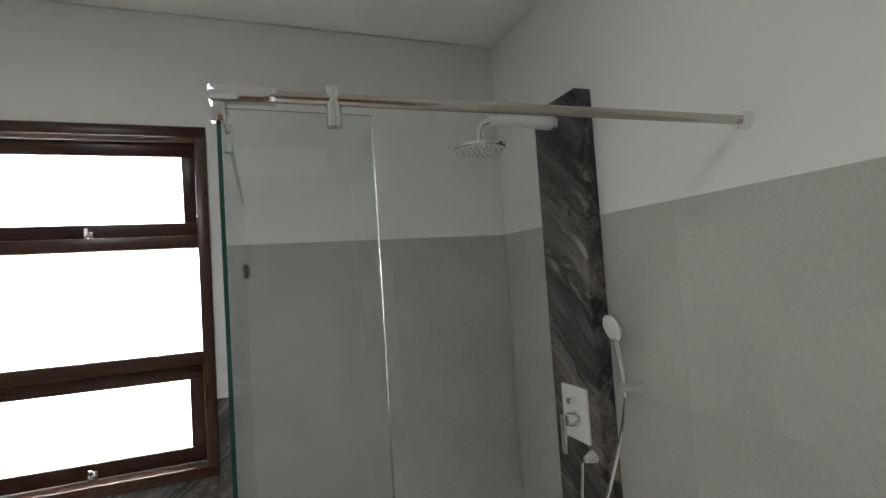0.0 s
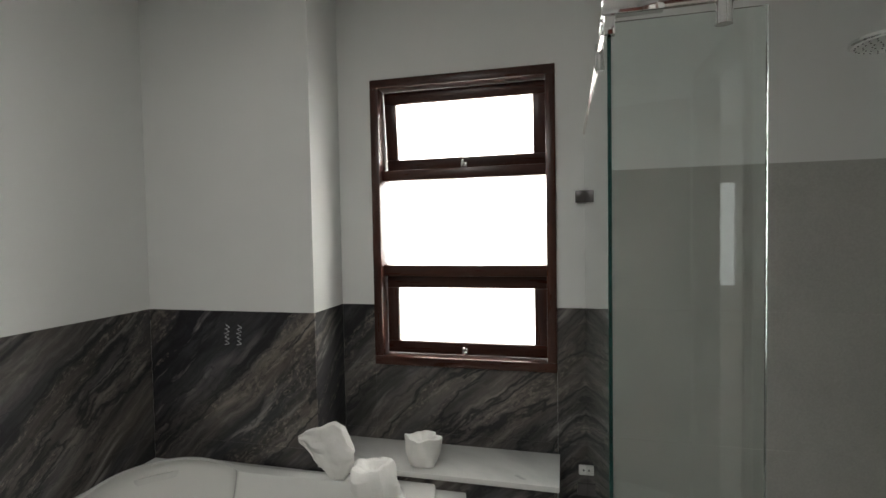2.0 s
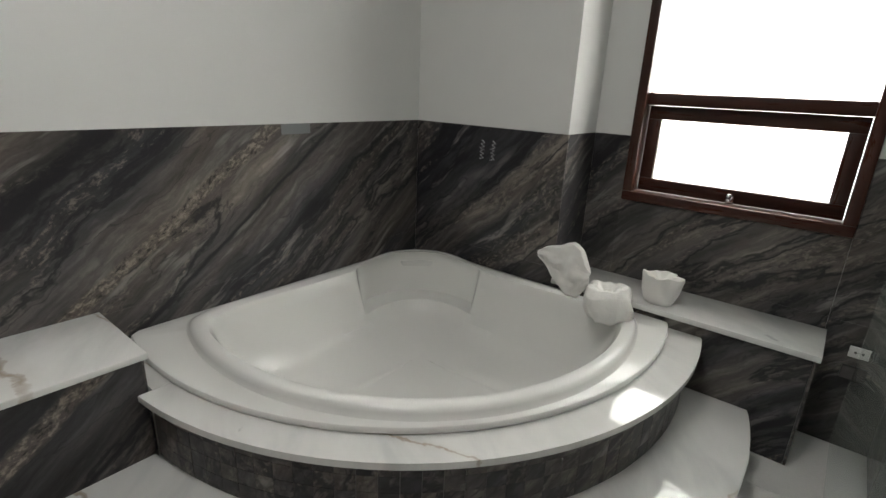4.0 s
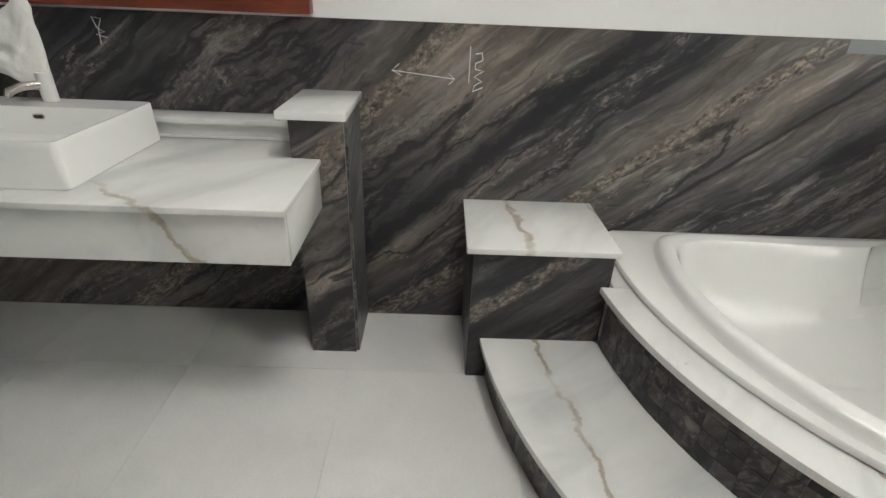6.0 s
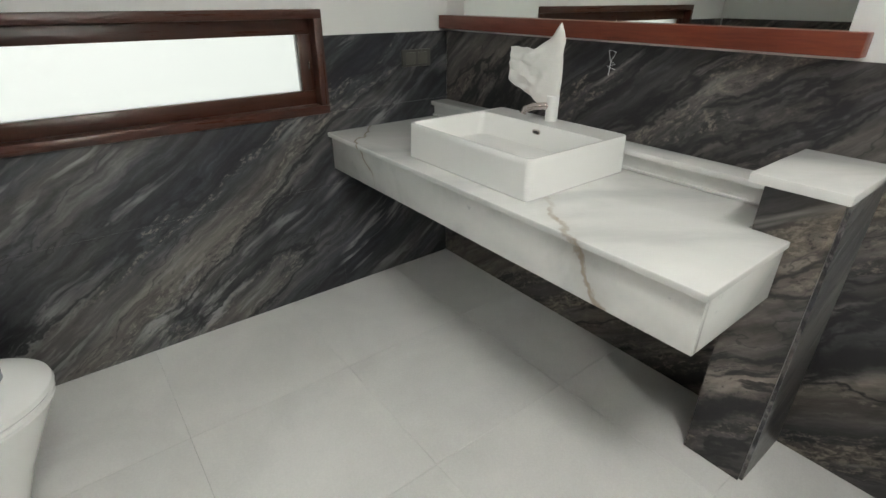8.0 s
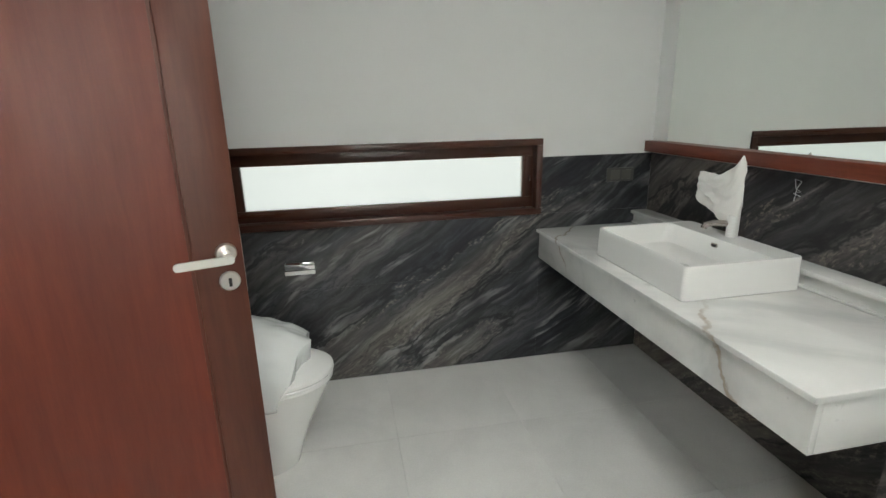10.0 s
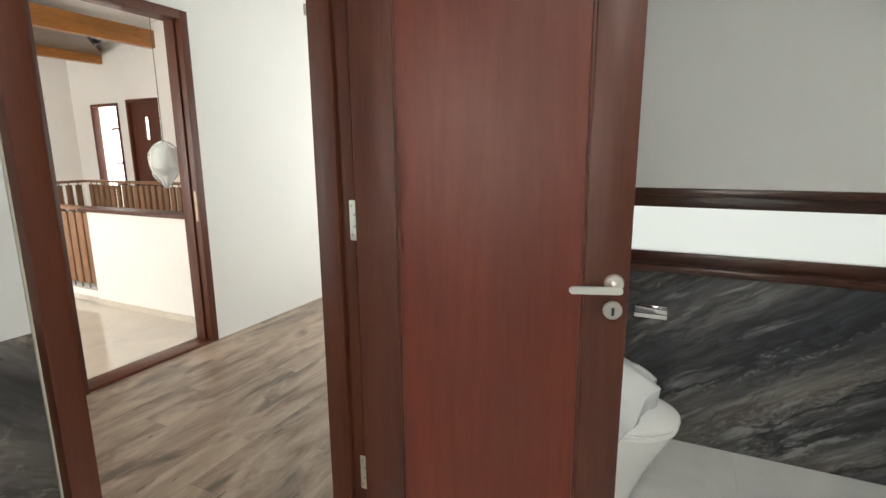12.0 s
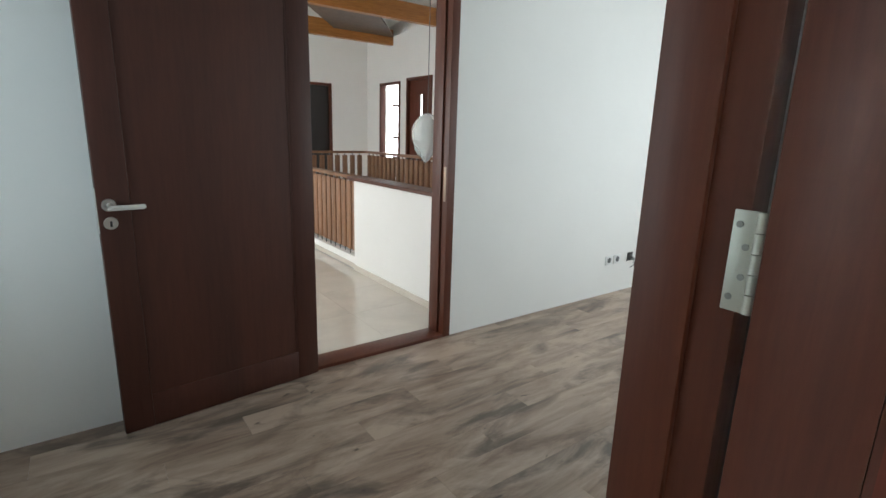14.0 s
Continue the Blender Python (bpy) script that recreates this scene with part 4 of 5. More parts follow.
def flag_sheet(x, y0, y1, top, bottom, thick, seed):
    """A folded sheet standing in the plane x, from y0 to y1; top and bottom: rows of (share of the width, height)."""
    bm = bmesh.new()
    nu, nv = 26, 20
    for side in (-1, 1):
        g = []
        for j in range(nv + 1):
            v = j / nv
            row = []
            for i in range(nu + 1):
                u = i / nu
                zt, zb = np.interp(u, *zip(*top)), np.interp(u, *zip(*bottom))
                q = Vector((u * 3.2, v * 3.2, seed))
                edge = (4 * u * (1 - u) * 4 * v * (1 - v)) ** 0.35
                fold = 0.016 * noise.noise(q) + 0.007 * noise.noise(q * 3.1)
                row.append(bm.verts.new((x + side * thick * edge * (0.75 + 0.5 * noise.noise(q * 1.4)) + fold * (0.3 + edge),
                                         y0 + (y1 - y0) * u + 0.006 * noise.noise(q * 2 + Vector((5, 5, 5))),
                                         zb + (zt - zb) * v + 0.006 * noise.noise(q * 2.7))))
            g.append(row)
        for j in range(nv):
            for i in range(nu):
                q = (g[j][i], g[j][i + 1], g[j + 1][i + 1], g[j + 1][i])
                bm.faces.new(q if side > 0 else q[::-1])
    bmesh.ops.remove_doubles(bm, verts=bm.verts, dist=0.0012)
    return bm


smooth_part("wrapping", flag_sheet(FXX, 0.030, 0.290, [(0, 1.175), (0.5, 1.175), (0.75, 1.21), (0.93, 1.272), (1, 1.21)], [(0, 1.05), (0.2, 1.03), (0.5, 1.0), (0.72, 0.965), (0.95, 0.965), (1, 1.06)], 0.026, 3.0), WRAP, fau, "upright white foam sheet with a ragged top", 0)

# ---- wrapped bathtub taps ----
def wrapped(name, label, at, prof, rz, seed, squash=0.7):
    t = empty(name, label, "wrapped tap")
    smooth_part("wrapping", crumple(prof, pose(*at, 0, 0, rz), seed, 0.02, 28, squash), WRAP, t)
    return t


tw = empty("wrapped_tap", "pointed bundle of white foam over a tap on the tub rim", "wrapped tap")
fl = flag_sheet(0.0, -0.18, 0.09, [(0, 0.66), (0.12, 0.685), (0.5, 0.725), (0.68, 0.748), (0.82, 0.72), (1, 0.63)], [(0, 0.645), (0.25, 0.58), (0.42, 0.53), (0.6, 0.48), (0.8, 0.478), (1, 0.56)], 0.042, 8.0)
smooth_part("wrapping", turned(fl, Matrix.Translation((0, 3.70, 0)) @ Matrix.Rotation(radians(-90), 4, "Z")), WRAP, tw, "", 0)
wrapped("wrapped_tap", "round bundle of white foam over a tap on the tub rim", (0.225, 3.60, 0.470),
        [(0.0, 0.075, 0.0, 0), (0.02, 0.098, 0, 0), (0.07, 0.105, 0.0, 0), (0.12, 0.098, -0.01, 0), (0.155, 0.075, -0.012, 0), (0.15, 0.05, -0.01, 0), (0.115, 0.028, -0.01, 0)], 30, 2.4, 0.85)
wrapped("wrapped_tap", "tap wrapped in white foam on the window ledge", (0.355, 3.87, 0.4995),
        [(0.0, 0.06, 0.0, 0), (0.02, 0.068, 0, 0), (0.06, 0.074, 0.0, 0), (0.11, 0.082, 0, 0), (0.142, 0.088, 0.0, 0), (0.135, 0.06, 0, 0), (0.10, 0.03, 0, 0)], 10, 5.2, 0.8)

# ---- mirror ----
mir = empty("wall_mirror", "large wall mirror between red-brown wooden rails, above the washbasin", "mirror")
part("glass", box(XW + 0.002, XW + 0.008, -0.445, 1.05, 1.262, 2.02), MIRROR, mir, "silvered mirror glass")
part("bottom_rail", box(XW, XW + 0.052, YS + 0.002, 1.102, 1.210, 1.268, 0.003), RAIL_WOOD, mir)
part("top_rail", box(XW, XW + 0.052, YS + 0.002, 1.115, 2.004, 2.060, 0.003), RAIL_WOOD, mir)

# ---- shower ----
DARK_CLIP = material("dark metal clip", (0.13, 0.12, 0.12), 0.3, 0.8)
encl = empty("shower_screen", "frameless clear glass shower screen hung from a steel rail", "shower screen")
GX, GY, GZ = 1.085, 2.82, 1.992
part("front_pane", box(GX + 0.006, 1.372, GY - 0.004, GY + 0.004, 0.012, GZ), GLASS, encl).visible_shadow = False
part("side_pane", box(GX - 0.004, GX + 0.004, GY + 0.006, YN - 0.012, 0.012, GZ), GLASS, encl).visible_shadow = False
part("pane_edge", box(GX - 0.004, GX + 0.004, GY + 0.001, GY + 0.0055, 0.012, GZ), EDGE, encl, "green polished glass edge")
part("pane_edge", box(1.3722, 1.3745, GY - 0.004, GY + 0.004, 0.012, GZ), glass_material("bright glass edge", (0.9, 1, 0.97), 0.25), encl, "bright polished glass edge")
part("front_rail", tube([(GX + 0.04, GY, 2.019), (XS, GY - 0.085, 2.001)], 0.0125, 20), STEEL, encl, "polished steel rail")
part("side_rail", tube([(GX, GY + 0.04, 2.012), (GX, YN, 2.012)], 0.0095, 16), STEEL, encl, "polished steel rail")
el = box(GX - 0.016, GX + 0.105, GY - 0.016, GY + 0.016, 2.004, 2.034, 0.004)
box(GX - 0.016, GX + 0.016, GY + 0.016, GY + 0.10, 2.004, 2.034, 0.004, bm=el)
box(GX - 0.012, GX + 0.012, GY - 0.012, GY + 0.012, 1.965, 2.004, 0.003, bm=el)
part("corner_bracket", el, CHROME, encl, "chrome corner bracket")
for x, nm in ((1.296, "clamp"),):
    c = tube([(x, GY - 0.008, 1.962), (x, GY - 0.010, 2.042)], 0.0165, 24)
    part(nm, c, CHROME, encl, "chrome rail clamp")
part("clamp", tube([(GX, 3.05, 1.965), (GX, 3.05, 2.03)], 0.0155, 24), CHROME, encl, "chrome rail clamp")
part("rail_flange", tube([(XS, GY - 0.085, 2.001), (XS - 0.028, GY - 0.083, 2.001)], [0.026, 0.021], 24), CHROME, encl, "chrome wall flange")
part("wall_clip", box(GX - 0.045, GX + 0.012, YN - 0.022, YN, 1.692, 1.748, 0.003), DARK_CLIP, encl, "dark metal wall clip")
part("wall_clip", box(GX - 0.045, GX + 0.012, YN - 0.022, YN, 0.32, 0.376, 0.003), DARK_CLIP, encl, "dark metal wall clip")

pil = empty("shower_column", "tall dark marble panel on the shower wall, carrying the shower fittings", "wall panel")
part("slab", box(2.266, XS + 0.001, 3.34, 3.63, 0.0, 2.312, 0.002), SLAB_P, pil)
SHX = 2.266
rs = empty("rain_shower", "round rain shower head on an arm still wrapped in film", "shower head")
HXX, HYY = 1.938, 3.50
part("wall_rose", tube([(SHX, 3.49, 2.225), (SHX - 0.012, 3.49, 2.225)], [0.032, 0.028], 24), CHROME, rs, "chrome wall rose")
part("arm", tube([(SHX - 0.01, 3.49, 2.225), (2.12, 3.495, 2.225), (HXX + 0.04, HYY, 2.222), (HXX + 0.012, HYY, 2.208), (HXX, HYY, 2.18), (HXX, HYY, 2.135)], [0.014, 0.014, 0.013, 0.012, 0.011, 0.011], 16), CHROME, rs, "chrome arm")
part("film_sleeve", tube([(SHX - 0.014, 3.49, 2.225), (SHX - 0.02, 3.49, 2.225), (2.16, 3.494, 2.228), (2.15, 3.494, 2.226), (2.10, 3.496, 2.228), (HXX + 0.05, HYY, 2.224)], [0.027, 0.029, 0.027, 0.021, 0.020, 0.017], 18), PLATE, rs, "white protective film")
part("head", tube([(HXX, HYY, 2.138), (HXX, HYY, 2.128), (HXX, HYY, 2.122), (HXX, HYY, 2.112), (HXX, HYY, 2.108)], [0.018, 0.05, 0.100, 0.102, 0.098], 48), CHROME, rs, "thin round chrome head")
part("spray_plate", tube([(HXX, HYY, 2.1079), (HXX, HYY, 2.1055)], [0.094, 0.094], 48), PLATE, rs, "pale spray plate")
nz = bmesh.new()
for rr, cnt in ((0.02, 6), (0.042, 12), (0.064, 20), (0.084, 26)):
    for k in range(cnt):
        a = 2 * math.pi * k / cnt
        tube([(HXX + rr * math.cos(a), HYY + rr * math.sin(a), 2.1055), (HXX + rr * math.cos(a), HYY + rr * math.sin(a), 2.103)], 0.0022, 6, bm=nz)
part("nozzles", nz, CORD, rs, "small grey nozzles")

mx = empty("shower_mixer", "white and chrome concealed shower mixer with lever on the marble column", "shower mixer")
part("plate", box(SHX - 0.012, SHX, 3.40, 3.56, 0.985, 1.19, 0.004), PLATE, mx, "curved white cover plate")
part("cartridge", tube([(SHX - 0.012, 3.47, 1.07), (SHX - 0.045, 3.47, 1.07), (SHX - 0.06, 3.47, 1.07)], [0.033, 0.026, 0.02], 24), CHROME, mx)
part("lever", box(SHX - 0.075, SHX - 0.060, 3.462, 3.490, 0.945, 1.09, 0.004), CHROME, mx, "chrome lever")
part("diverter", tube([(SHX - 0.012, 3.47, 1.14), (SHX - 0.045, 3.47, 1.14)], 0.012, 16), CHROME, mx, "chrome diverter knob")

hs = empty("hand_shower", "round white-faced hand shower in a wall holder with a hose", "hand shower")
HA = Vector((XS - 0.055, 3.215, 1.235))
part("holder", tube([(XS, 3.20, 1.225), (XS - 0.03, 3.205, 1.228), (HA.x - 0.016, HA.y, HA.z)], [0.026, 0.020, 0.017], 20), CHROME, hs, "chrome wall holder")
part("handle", tube([(HA.x, HA.y, 1.20), (HA.x - 0.004, HA.y, 1.30), (HA.x - 0.018, HA.y + 0.004, 1.40)], [0.011, 0.012, 0.014], 16), CHROME, hs, "chrome handle")
dirn = Vector((-0.97, 0.12, -0.25)).normalized()
hc = Vector((HA.x - 0.02, HA.y + 0.006, 1.435))
part("head", tube([hc - dirn * 0.02, hc - dirn * 0.012, hc + dirn * 0.004, hc + dirn * 0.010], [0.02, 0.045, 0.052, 0.050], 32), CHROME, hs, "round chrome head")
part("spray_face", tube([hc + dirn * 0.010, hc + dirn * 0.013], [0.046, 0.045], 32), PLATE, hs, "white spray face")
part("outlet", tube([(SHX, 3.395, 0.945), (SHX - 0.012, 3.395, 0.945), (SHX - 0.04, 3.395, 0.94)], [0.028, 0.024, 0.012], 20), CHROME, hs, "chrome hose outlet")
pts = []
for k in range(40):
    u = k / 39
    y = 3.395 + (HA.y - 3.395) * (3 * u * u - 2 * u ** 3) + 0.03 * math.sin(math.pi * u)
    z = 0.935 + (1.20 - 0.935) * u - 1.55 * u * (1 - u) * (1 - 0.25 * u)
    x = SHX - 0.05 + (HA.x - SHX + 0.05) * u - 0.05 * math.sin(math.pi * u)
    pts.append((x, y, z))
part("hose", tube(pts, 0.0065, 10), CHROME, hs, "ribbed chrome hose")

# ---- toilet ----
def toilet():
    """A skirted toilet whose back stands against the door wall; its rounded nose points west."""
    t = empty("toilet", "white ceramic toilet half wrapped in clear film beside the door leaf", "toilet")
    cy, nose, back = 0.030, 0.757, XE - 0.004
    def egg(x0, x1, w, z, n=56):
        """Round towards the nose at x0, square at the back at x1."""
        mid = x0 + w * 0.62
        pts = []
        for k in range(n):
            a = 2 * math.pi * k / n
            c, s_ = math.cos(a), math.sin(a)
            if c < 0:
                pts.append((mid + (mid - x0) * c, cy + w / 2 * s_, z))
            else:
                pts.append((mid + (x1 - mid) * abs(c) ** 0.55, cy + w / 2 * (1 if s_ >= 0 else -1) * abs(s_) ** 0.55, z))
        return pts
    part("pedestal", loft([egg(0.935, back, 0.23, 0.001), egg(0.930, back, 0.24, 0.015), egg(0.905, back, 0.255, 0.10), egg(0.865, back, 0.285, 0.20), egg(0.815, back, 0.33, 0.30),
                           egg(0.778, back, 0.36, 0.37), egg(0.764, back, 0.368, 0.397), egg(0.768, back, 0.362, 0.402)]), GLAZE, t)
    part("seat", loft([egg(0.767, 1.26, 0.358, 0.404), egg(0.761, 1.265, 0.368, 0.407), egg(0.761, 1.265, 0.368, 0.416), egg(0.764, 1.26, 0.362, 0.419)]), GLAZE, t)
    part("lid", loft([egg(0.763, 1.26, 0.362, 0.4205), egg(0.757, 1.265, 0.372, 0.428), egg(0.760, 1.262, 0.366, 0.440), egg(0.775, 1.25, 0.340, 0.449), egg(0.83, 1.20, 0.25, 0.456)]), GLAZE, t)
    tank = [[(x, y, z) for x, y in rounded_rect(x0, back, cy - w, cy + w, 0.05)] for x0, w, z in ((1.44, 0.17, 0.403), (1.45, 0.18, 0.50), (1.46, 0.185, 0.66))]
    part("cistern", loft(tank), GLAZE, t)
    part("cistern_lid", loft([[(x, y, z) for x, y in rounded_rect(x0, back, cy - w, cy + w, 0.045)] for x0, w, z in ((1.452, 0.190, 0.661), (1.448, 0.193, 0.668), (1.452, 0.190, 0.690), (1.47, 0.175, 0.697))]), GLAZE, t)
    part("flush_button", tube([(1.60, cy, 0.697), (1.60, cy, 0.703)], 0.022, 24), CHROME, t, "round chrome flush button")
    film = material("clear wrapping film", (0.86, 0.88, 0.87), 0.22, Transmission_Weight=0.5, IOR=1.3)
    bm = bmesh.new()
    nu, nv = 60, 40
    g = []
    for j in range(nv + 1):
        v = j / nv                                  # from the cistern to the pointed west hem
        row = []
        for i in range(nu + 1):
            u = i / nu * 2 - 1                      # across, south to north
            hem = 0.846 + 0.13 * max(0.0, u) ** 1.3 + 0.05 * max(0.0, -u)
            x = 1.50 + (hem - 1.50) * v
            top = float(np.interp(x, [0.84, 0.93, 1.03, 1.20, 1.44, 1.5], [0.558, 0.606, 0.644, 0.680, 0.706, 0.709]))
            w = float(np.interp(x, [0.84, 0.95, 1.10, 1.5], [0.10, 0.165, 0.192, 0.200]))
            fold = 0.016 * noise.noise(Vector((u * 2.6 + v * 2, v * 4.2 - u, 2))) + 0.010 * abs(noise.noise(Vector((u * 7, v * 9 + u * 3, 5))))
            a = abs(u)
            if a < 0.42:
                y, z = u / 0.42 * w, top - 0.05 * (a / 0.42) ** 2
            else:
                q = (a - 0.42) / 0.58
                low = 0.36 if u > 0 else 0.40
                y = (1 if u > 0 else -1) * (w + (0.196 - w) * min(1, q * 2.2) + 0.006 * q)
                z = top - 0.05 + (low - top + 0.05) * q
            row.append(bm.verts.new((x - 0.02 * noise.noise(Vector((u * 4, v * 3, 9))) * v, cy + y + fold * (1 if u > 0 else -1) * 0.5, z + fold)))
        g.append(row)
    for j in range(nv):
        for i in range(nu):
            bm.faces.new((g[j][i], g[j][i + 1], g[j + 1][i + 1], g[j + 1][i]))
    # the slack western end falls to the lid
    tip = g[-1][4:-8]
    low = [bm.verts.new((p.co.x + 0.010 + 0.01 * noise.noise(p.co * 30), p.co.y, max(0.460, p.co.z - 0.075))) for p in tip]
    for k in range(len(tip) - 1):
        bm.faces.new((tip[k], tip[k + 1], low[k + 1], low[k]))
    f = part("film", bm, film, t, "crumpled clear plastic film")
    md = f.modifiers.new("thickness", "SOLIDIFY")
    md.thickness = 0.0015
    f.visible_shadow = False


toilet()

ph = empty("paper_holder", "chrome toilet paper holder with a flat cover on the marble wall", "paper holder")
part("cover", box(0.838, 0.990, YS + 0.001, YS + 0.030, 0.675, 0.716, 0.004), CHROME, ph, "mirror-bright chrome cover")
part("flap", box(0.838, 0.990, YS + 0.026, YS + 0.034, 0.650, 0.671, 0.003), PLATE, ph, "pale lower edge of the cover")
part("roll_bar", tube([(0.850, YS + 0.018, 0.660), (0.980, YS + 0.018, 0.660)], 0.008, 16), CHROME, ph, "thin roll bar")

# ---- electrics ----
def plate(name, label, cat, x, y, z, axis, w, h, group=""):
    t = empty(name, label, cat, (x, y, z), group)
    if axis == "y+":
        t.rotation_euler = (0, 0, radians(180))
    elif axis == "x-":
        t.rotation_euler = (0, 0, radians(-90))
    part("cover_plate", box(-w / 2, w / 2, -0.009, 0, -h / 2, h / 2, 0.003), PLATE if axis == "x-" else material("grey switch plate", (0.06, 0.06, 0.052), 0.35), t)
    return t


sw = plate("wall_switch", "grey double switch plate on the dark marble beside the basin", "switch", -0.880, YS, 1.085, "y+", 0.165, 0.076)
for x in (-0.034, 0.034):
    part("rocker", box(x - 0.028, x + 0.028, -0.012, -0.0092, -0.026, 0.026, 0.002), material("grey rocker", (0.085, 0.085, 0.07), 0.3), sw)
for k in range(2):
    s = plate("wall_socket", "white wall socket low on the bedroom wall", "socket", XB, -2.43 - k * 0.125, 0.325, "x-", 0.105, 0.085, "sockets on the bedroom wall")
    part("socket_face", tube([(0, -0.0095, 0), (0, -0.011, 0)], 0.026, 20), CORD, s, "dark round socket face")
for x in (1.069, 1.125):
    v = empty("water_outlet", "small square white cover plate on marble beside the shower glass", "cover plate", (x, YN, 0.436), "cover plates beside the shower glass")
    part("cover", box(-0.022, 0.022, -0.008, 0, -0.024, 0.024, 0.003), PLATE, v)
    part("screw", turned(tube([(0, 0, 0), (0, 0, 0.0015)], 0.005, 12), pose(0, -0.008, 0, 90, 0, 0)), CORD, v, "dark centre screw")
pl = empty("cable_bundle", "loose grey cables hanging from an open wall box", "cable")
bx = part("wall_box", box(XB - 0.006, XB, -2.80, -2.72, 0.285, 0.365), HOLE_BLACK, pl, "open dark wall box")
for q in range(3):
    pp = [(XB - 0.01 - 0.03 * math.sin(k * 0.5 + q), -2.76 - 0.012 * k * (0.5 + 0.3 * q) + 0.04 * math.sin(k * 0.9 + q), 0.34 - 0.014 * k + 0.03 * math.sin(k * 0.7 + 2 * q)) for k in range(14)]
    part("cable", tube(pp, 0.004, 8), CORD, pl)
wr = empty("hanging_wire", "loose wires hanging from a small box high on the bedroom wall", "wire")
part("wall_box", box(XB - 0.006, XB, -1.97, -1.87, 2.74, 2.84), material("grey wall box", (0.25, 0.23, 0.2), 0.6), wr, "open wall box")
for q in range(2):
    pp = [(XB - 0.01 - 0.02 * q, -1.93 - 0.006 * k + 0.03 * math.sin(k * 0.6 + q * 1.4), 2.77 - 0.022 * k + 0.012 * math.sin(k + q)) for k in range(13)]
    part("cable", tube(pp, 0.003, 8), material("red wire", (0.3, 0.05, 0.04), 0.5) if q else CORD, wr)

# ---- hall ----
cap = tagged(finish(box(XB + 0.142, 6.08, -0.95, -0.75, 0.937, 0.970, 0.004), "parapet_cap", stained_wood("brown parapet cap timber", (0.07, 0.024, 0.013), (0.13, 0.042, 0.023), along=(0.7, 9, 9)), None, "dark stained timber cap on the white parapet wall"), category="wall cap")
def railing(name, label, x0, y0, x1, y1, z0, z1, step, w, d, mat, group=""):
    r = empty(name, label, "railing")
    a, b = Vector((x0, y0, 0)), Vector((x1, y1, 0))
    length = (b - a).length
    u = (b - a).normalized()
    m = Matrix.Translation((x0, y0, 0)) @ Matrix.Rotation(math.atan2(u.y, u.x), 4, "Z")
    part("handrail", turned(box(0, length, -0.045, 0.045, z1, z1 + 0.035, 0.005), m), mat, r)
    n = int(length / step)
    first = None
    for k in range(n):
        x = (k + 0.5) * step
        if first is None:
            first = part("baluster", box(-w / 2, w / 2, -d / 2, d / 2, z0 + 0.05, z1 - 0.03, 0.003), mat, r)
            pins = part("pin", tube([(0, 0, z0 - 0.01), (0, 0, z1 + 0.002)], 0.008, 8), CORD, first, "thin dark steel pin")
            o = first
        else:
            o = copy_thing(first, Matrix.Identity(4))
        o.matrix_basis = m @ Matrix.Translation((x, 0, 0))
    return r


railing("stair_railing", "broad brown timber balusters on steel pins beside the white parapet", 6.08, -0.875, 8.9, -0.875, 0.12, 0.935, 0.13, 0.10, 0.035, SLAT_WOOD)
railing("stair_railing", "timber railing along the far walkway of the stair hall", 8.9, -0.95, 8.9, -2.46, 0.0, 1.07, 0.13, 0.075, 0.035, SLAT_WOOD)
railing("stair_railing", "timber railing along the walkway below the two far doors", 8.9, -2.46, 4.3, -2.46, 0.0, 1.07, 0.13, 0.075, 0.035, SLAT_WOOD)
for x, z in ((10.42, 3.07), (8.95, 3.21), (7.45, 3.36), (5.95, 3.50)):
    tagged(finish(box(x - 0.06, x + 0.06, HY, 3.6, z, z + 0.28, 0.004), "ceiling_beam", BEAM_WOOD, None, "orange varnished timber beam under the sloping white ceiling"), category="beam", group="beams of the hall ceiling")


tagged(finish(prism([(9.012, -1.51), (9.012, -2.76), (10.10, -3.62), (10.358, -3.79), (10.358, -2.56)], 3.215, 3.24), "ceiling_board", stained_wood("grey-brown ceiling board", (0.085, 0.055, 0.038), (0.13, 0.085, 0.058)), None, "slanting grey-brown board spanning between two orange ceiling beams"), category="board")


def far_frame(name, axis, at, u0, u1, z1, closed):
    d = empty(name, "", "")
    d["kind"] = "structure"
    w = 0.05
    def bx(a, b, c, e, n0, n1):
        return box(a, b, n0, n1, c, e, 0.003) if axis == "y" else box(n0, n1, a, b, c, e, 0.003)
    s = 0.02 if axis == "y" else -0.02
    n0, n1 = sorted((at + s, at - s * 5))
    part("jamb", bx(u0, u0 + w, 0, z1, n0, n1), FRAME_WOOD, d)
    part("jamb", bx(u1 - w, u1, 0, z1, n0, n1), FRAME_WOOD, d)
    part("head", bx(u0 + w, u1 - w, z1 - w, z1, n0, n1), FRAME_WOOD, d)
    return d


far_frame("door_3", "y", HY, 10.08, 10.88, 2.39, False)
d4 = far_frame("door_4", "y", HY, 8.99, 9.84, 2.43, True)
part("leaf_left", box(9.04, 9.365, HY - 0.08, HY - 0.04, 0.01, 2.38), STILE_WOOD, d4)
part("leaf_right", box(9.465, 9.79, HY - 0.08, HY - 0.04, 0.01, 2.38), STILE_WOOD, d4)
part("leaf_low", box(9.365, 9.465, HY - 0.08, HY - 0.04, 0.01, 1.74), STILE_WOOD, d4)
part("leaf_top", box(9.365, 9.465, HY - 0.08, HY - 0.04, 2.12, 2.38), STILE_WOOD, d4)
structure("backdrop_slot", box(9.1, 9.7, HY - 0.5, HY - 0.49, 1.4, 2.5), SKY_HALL)
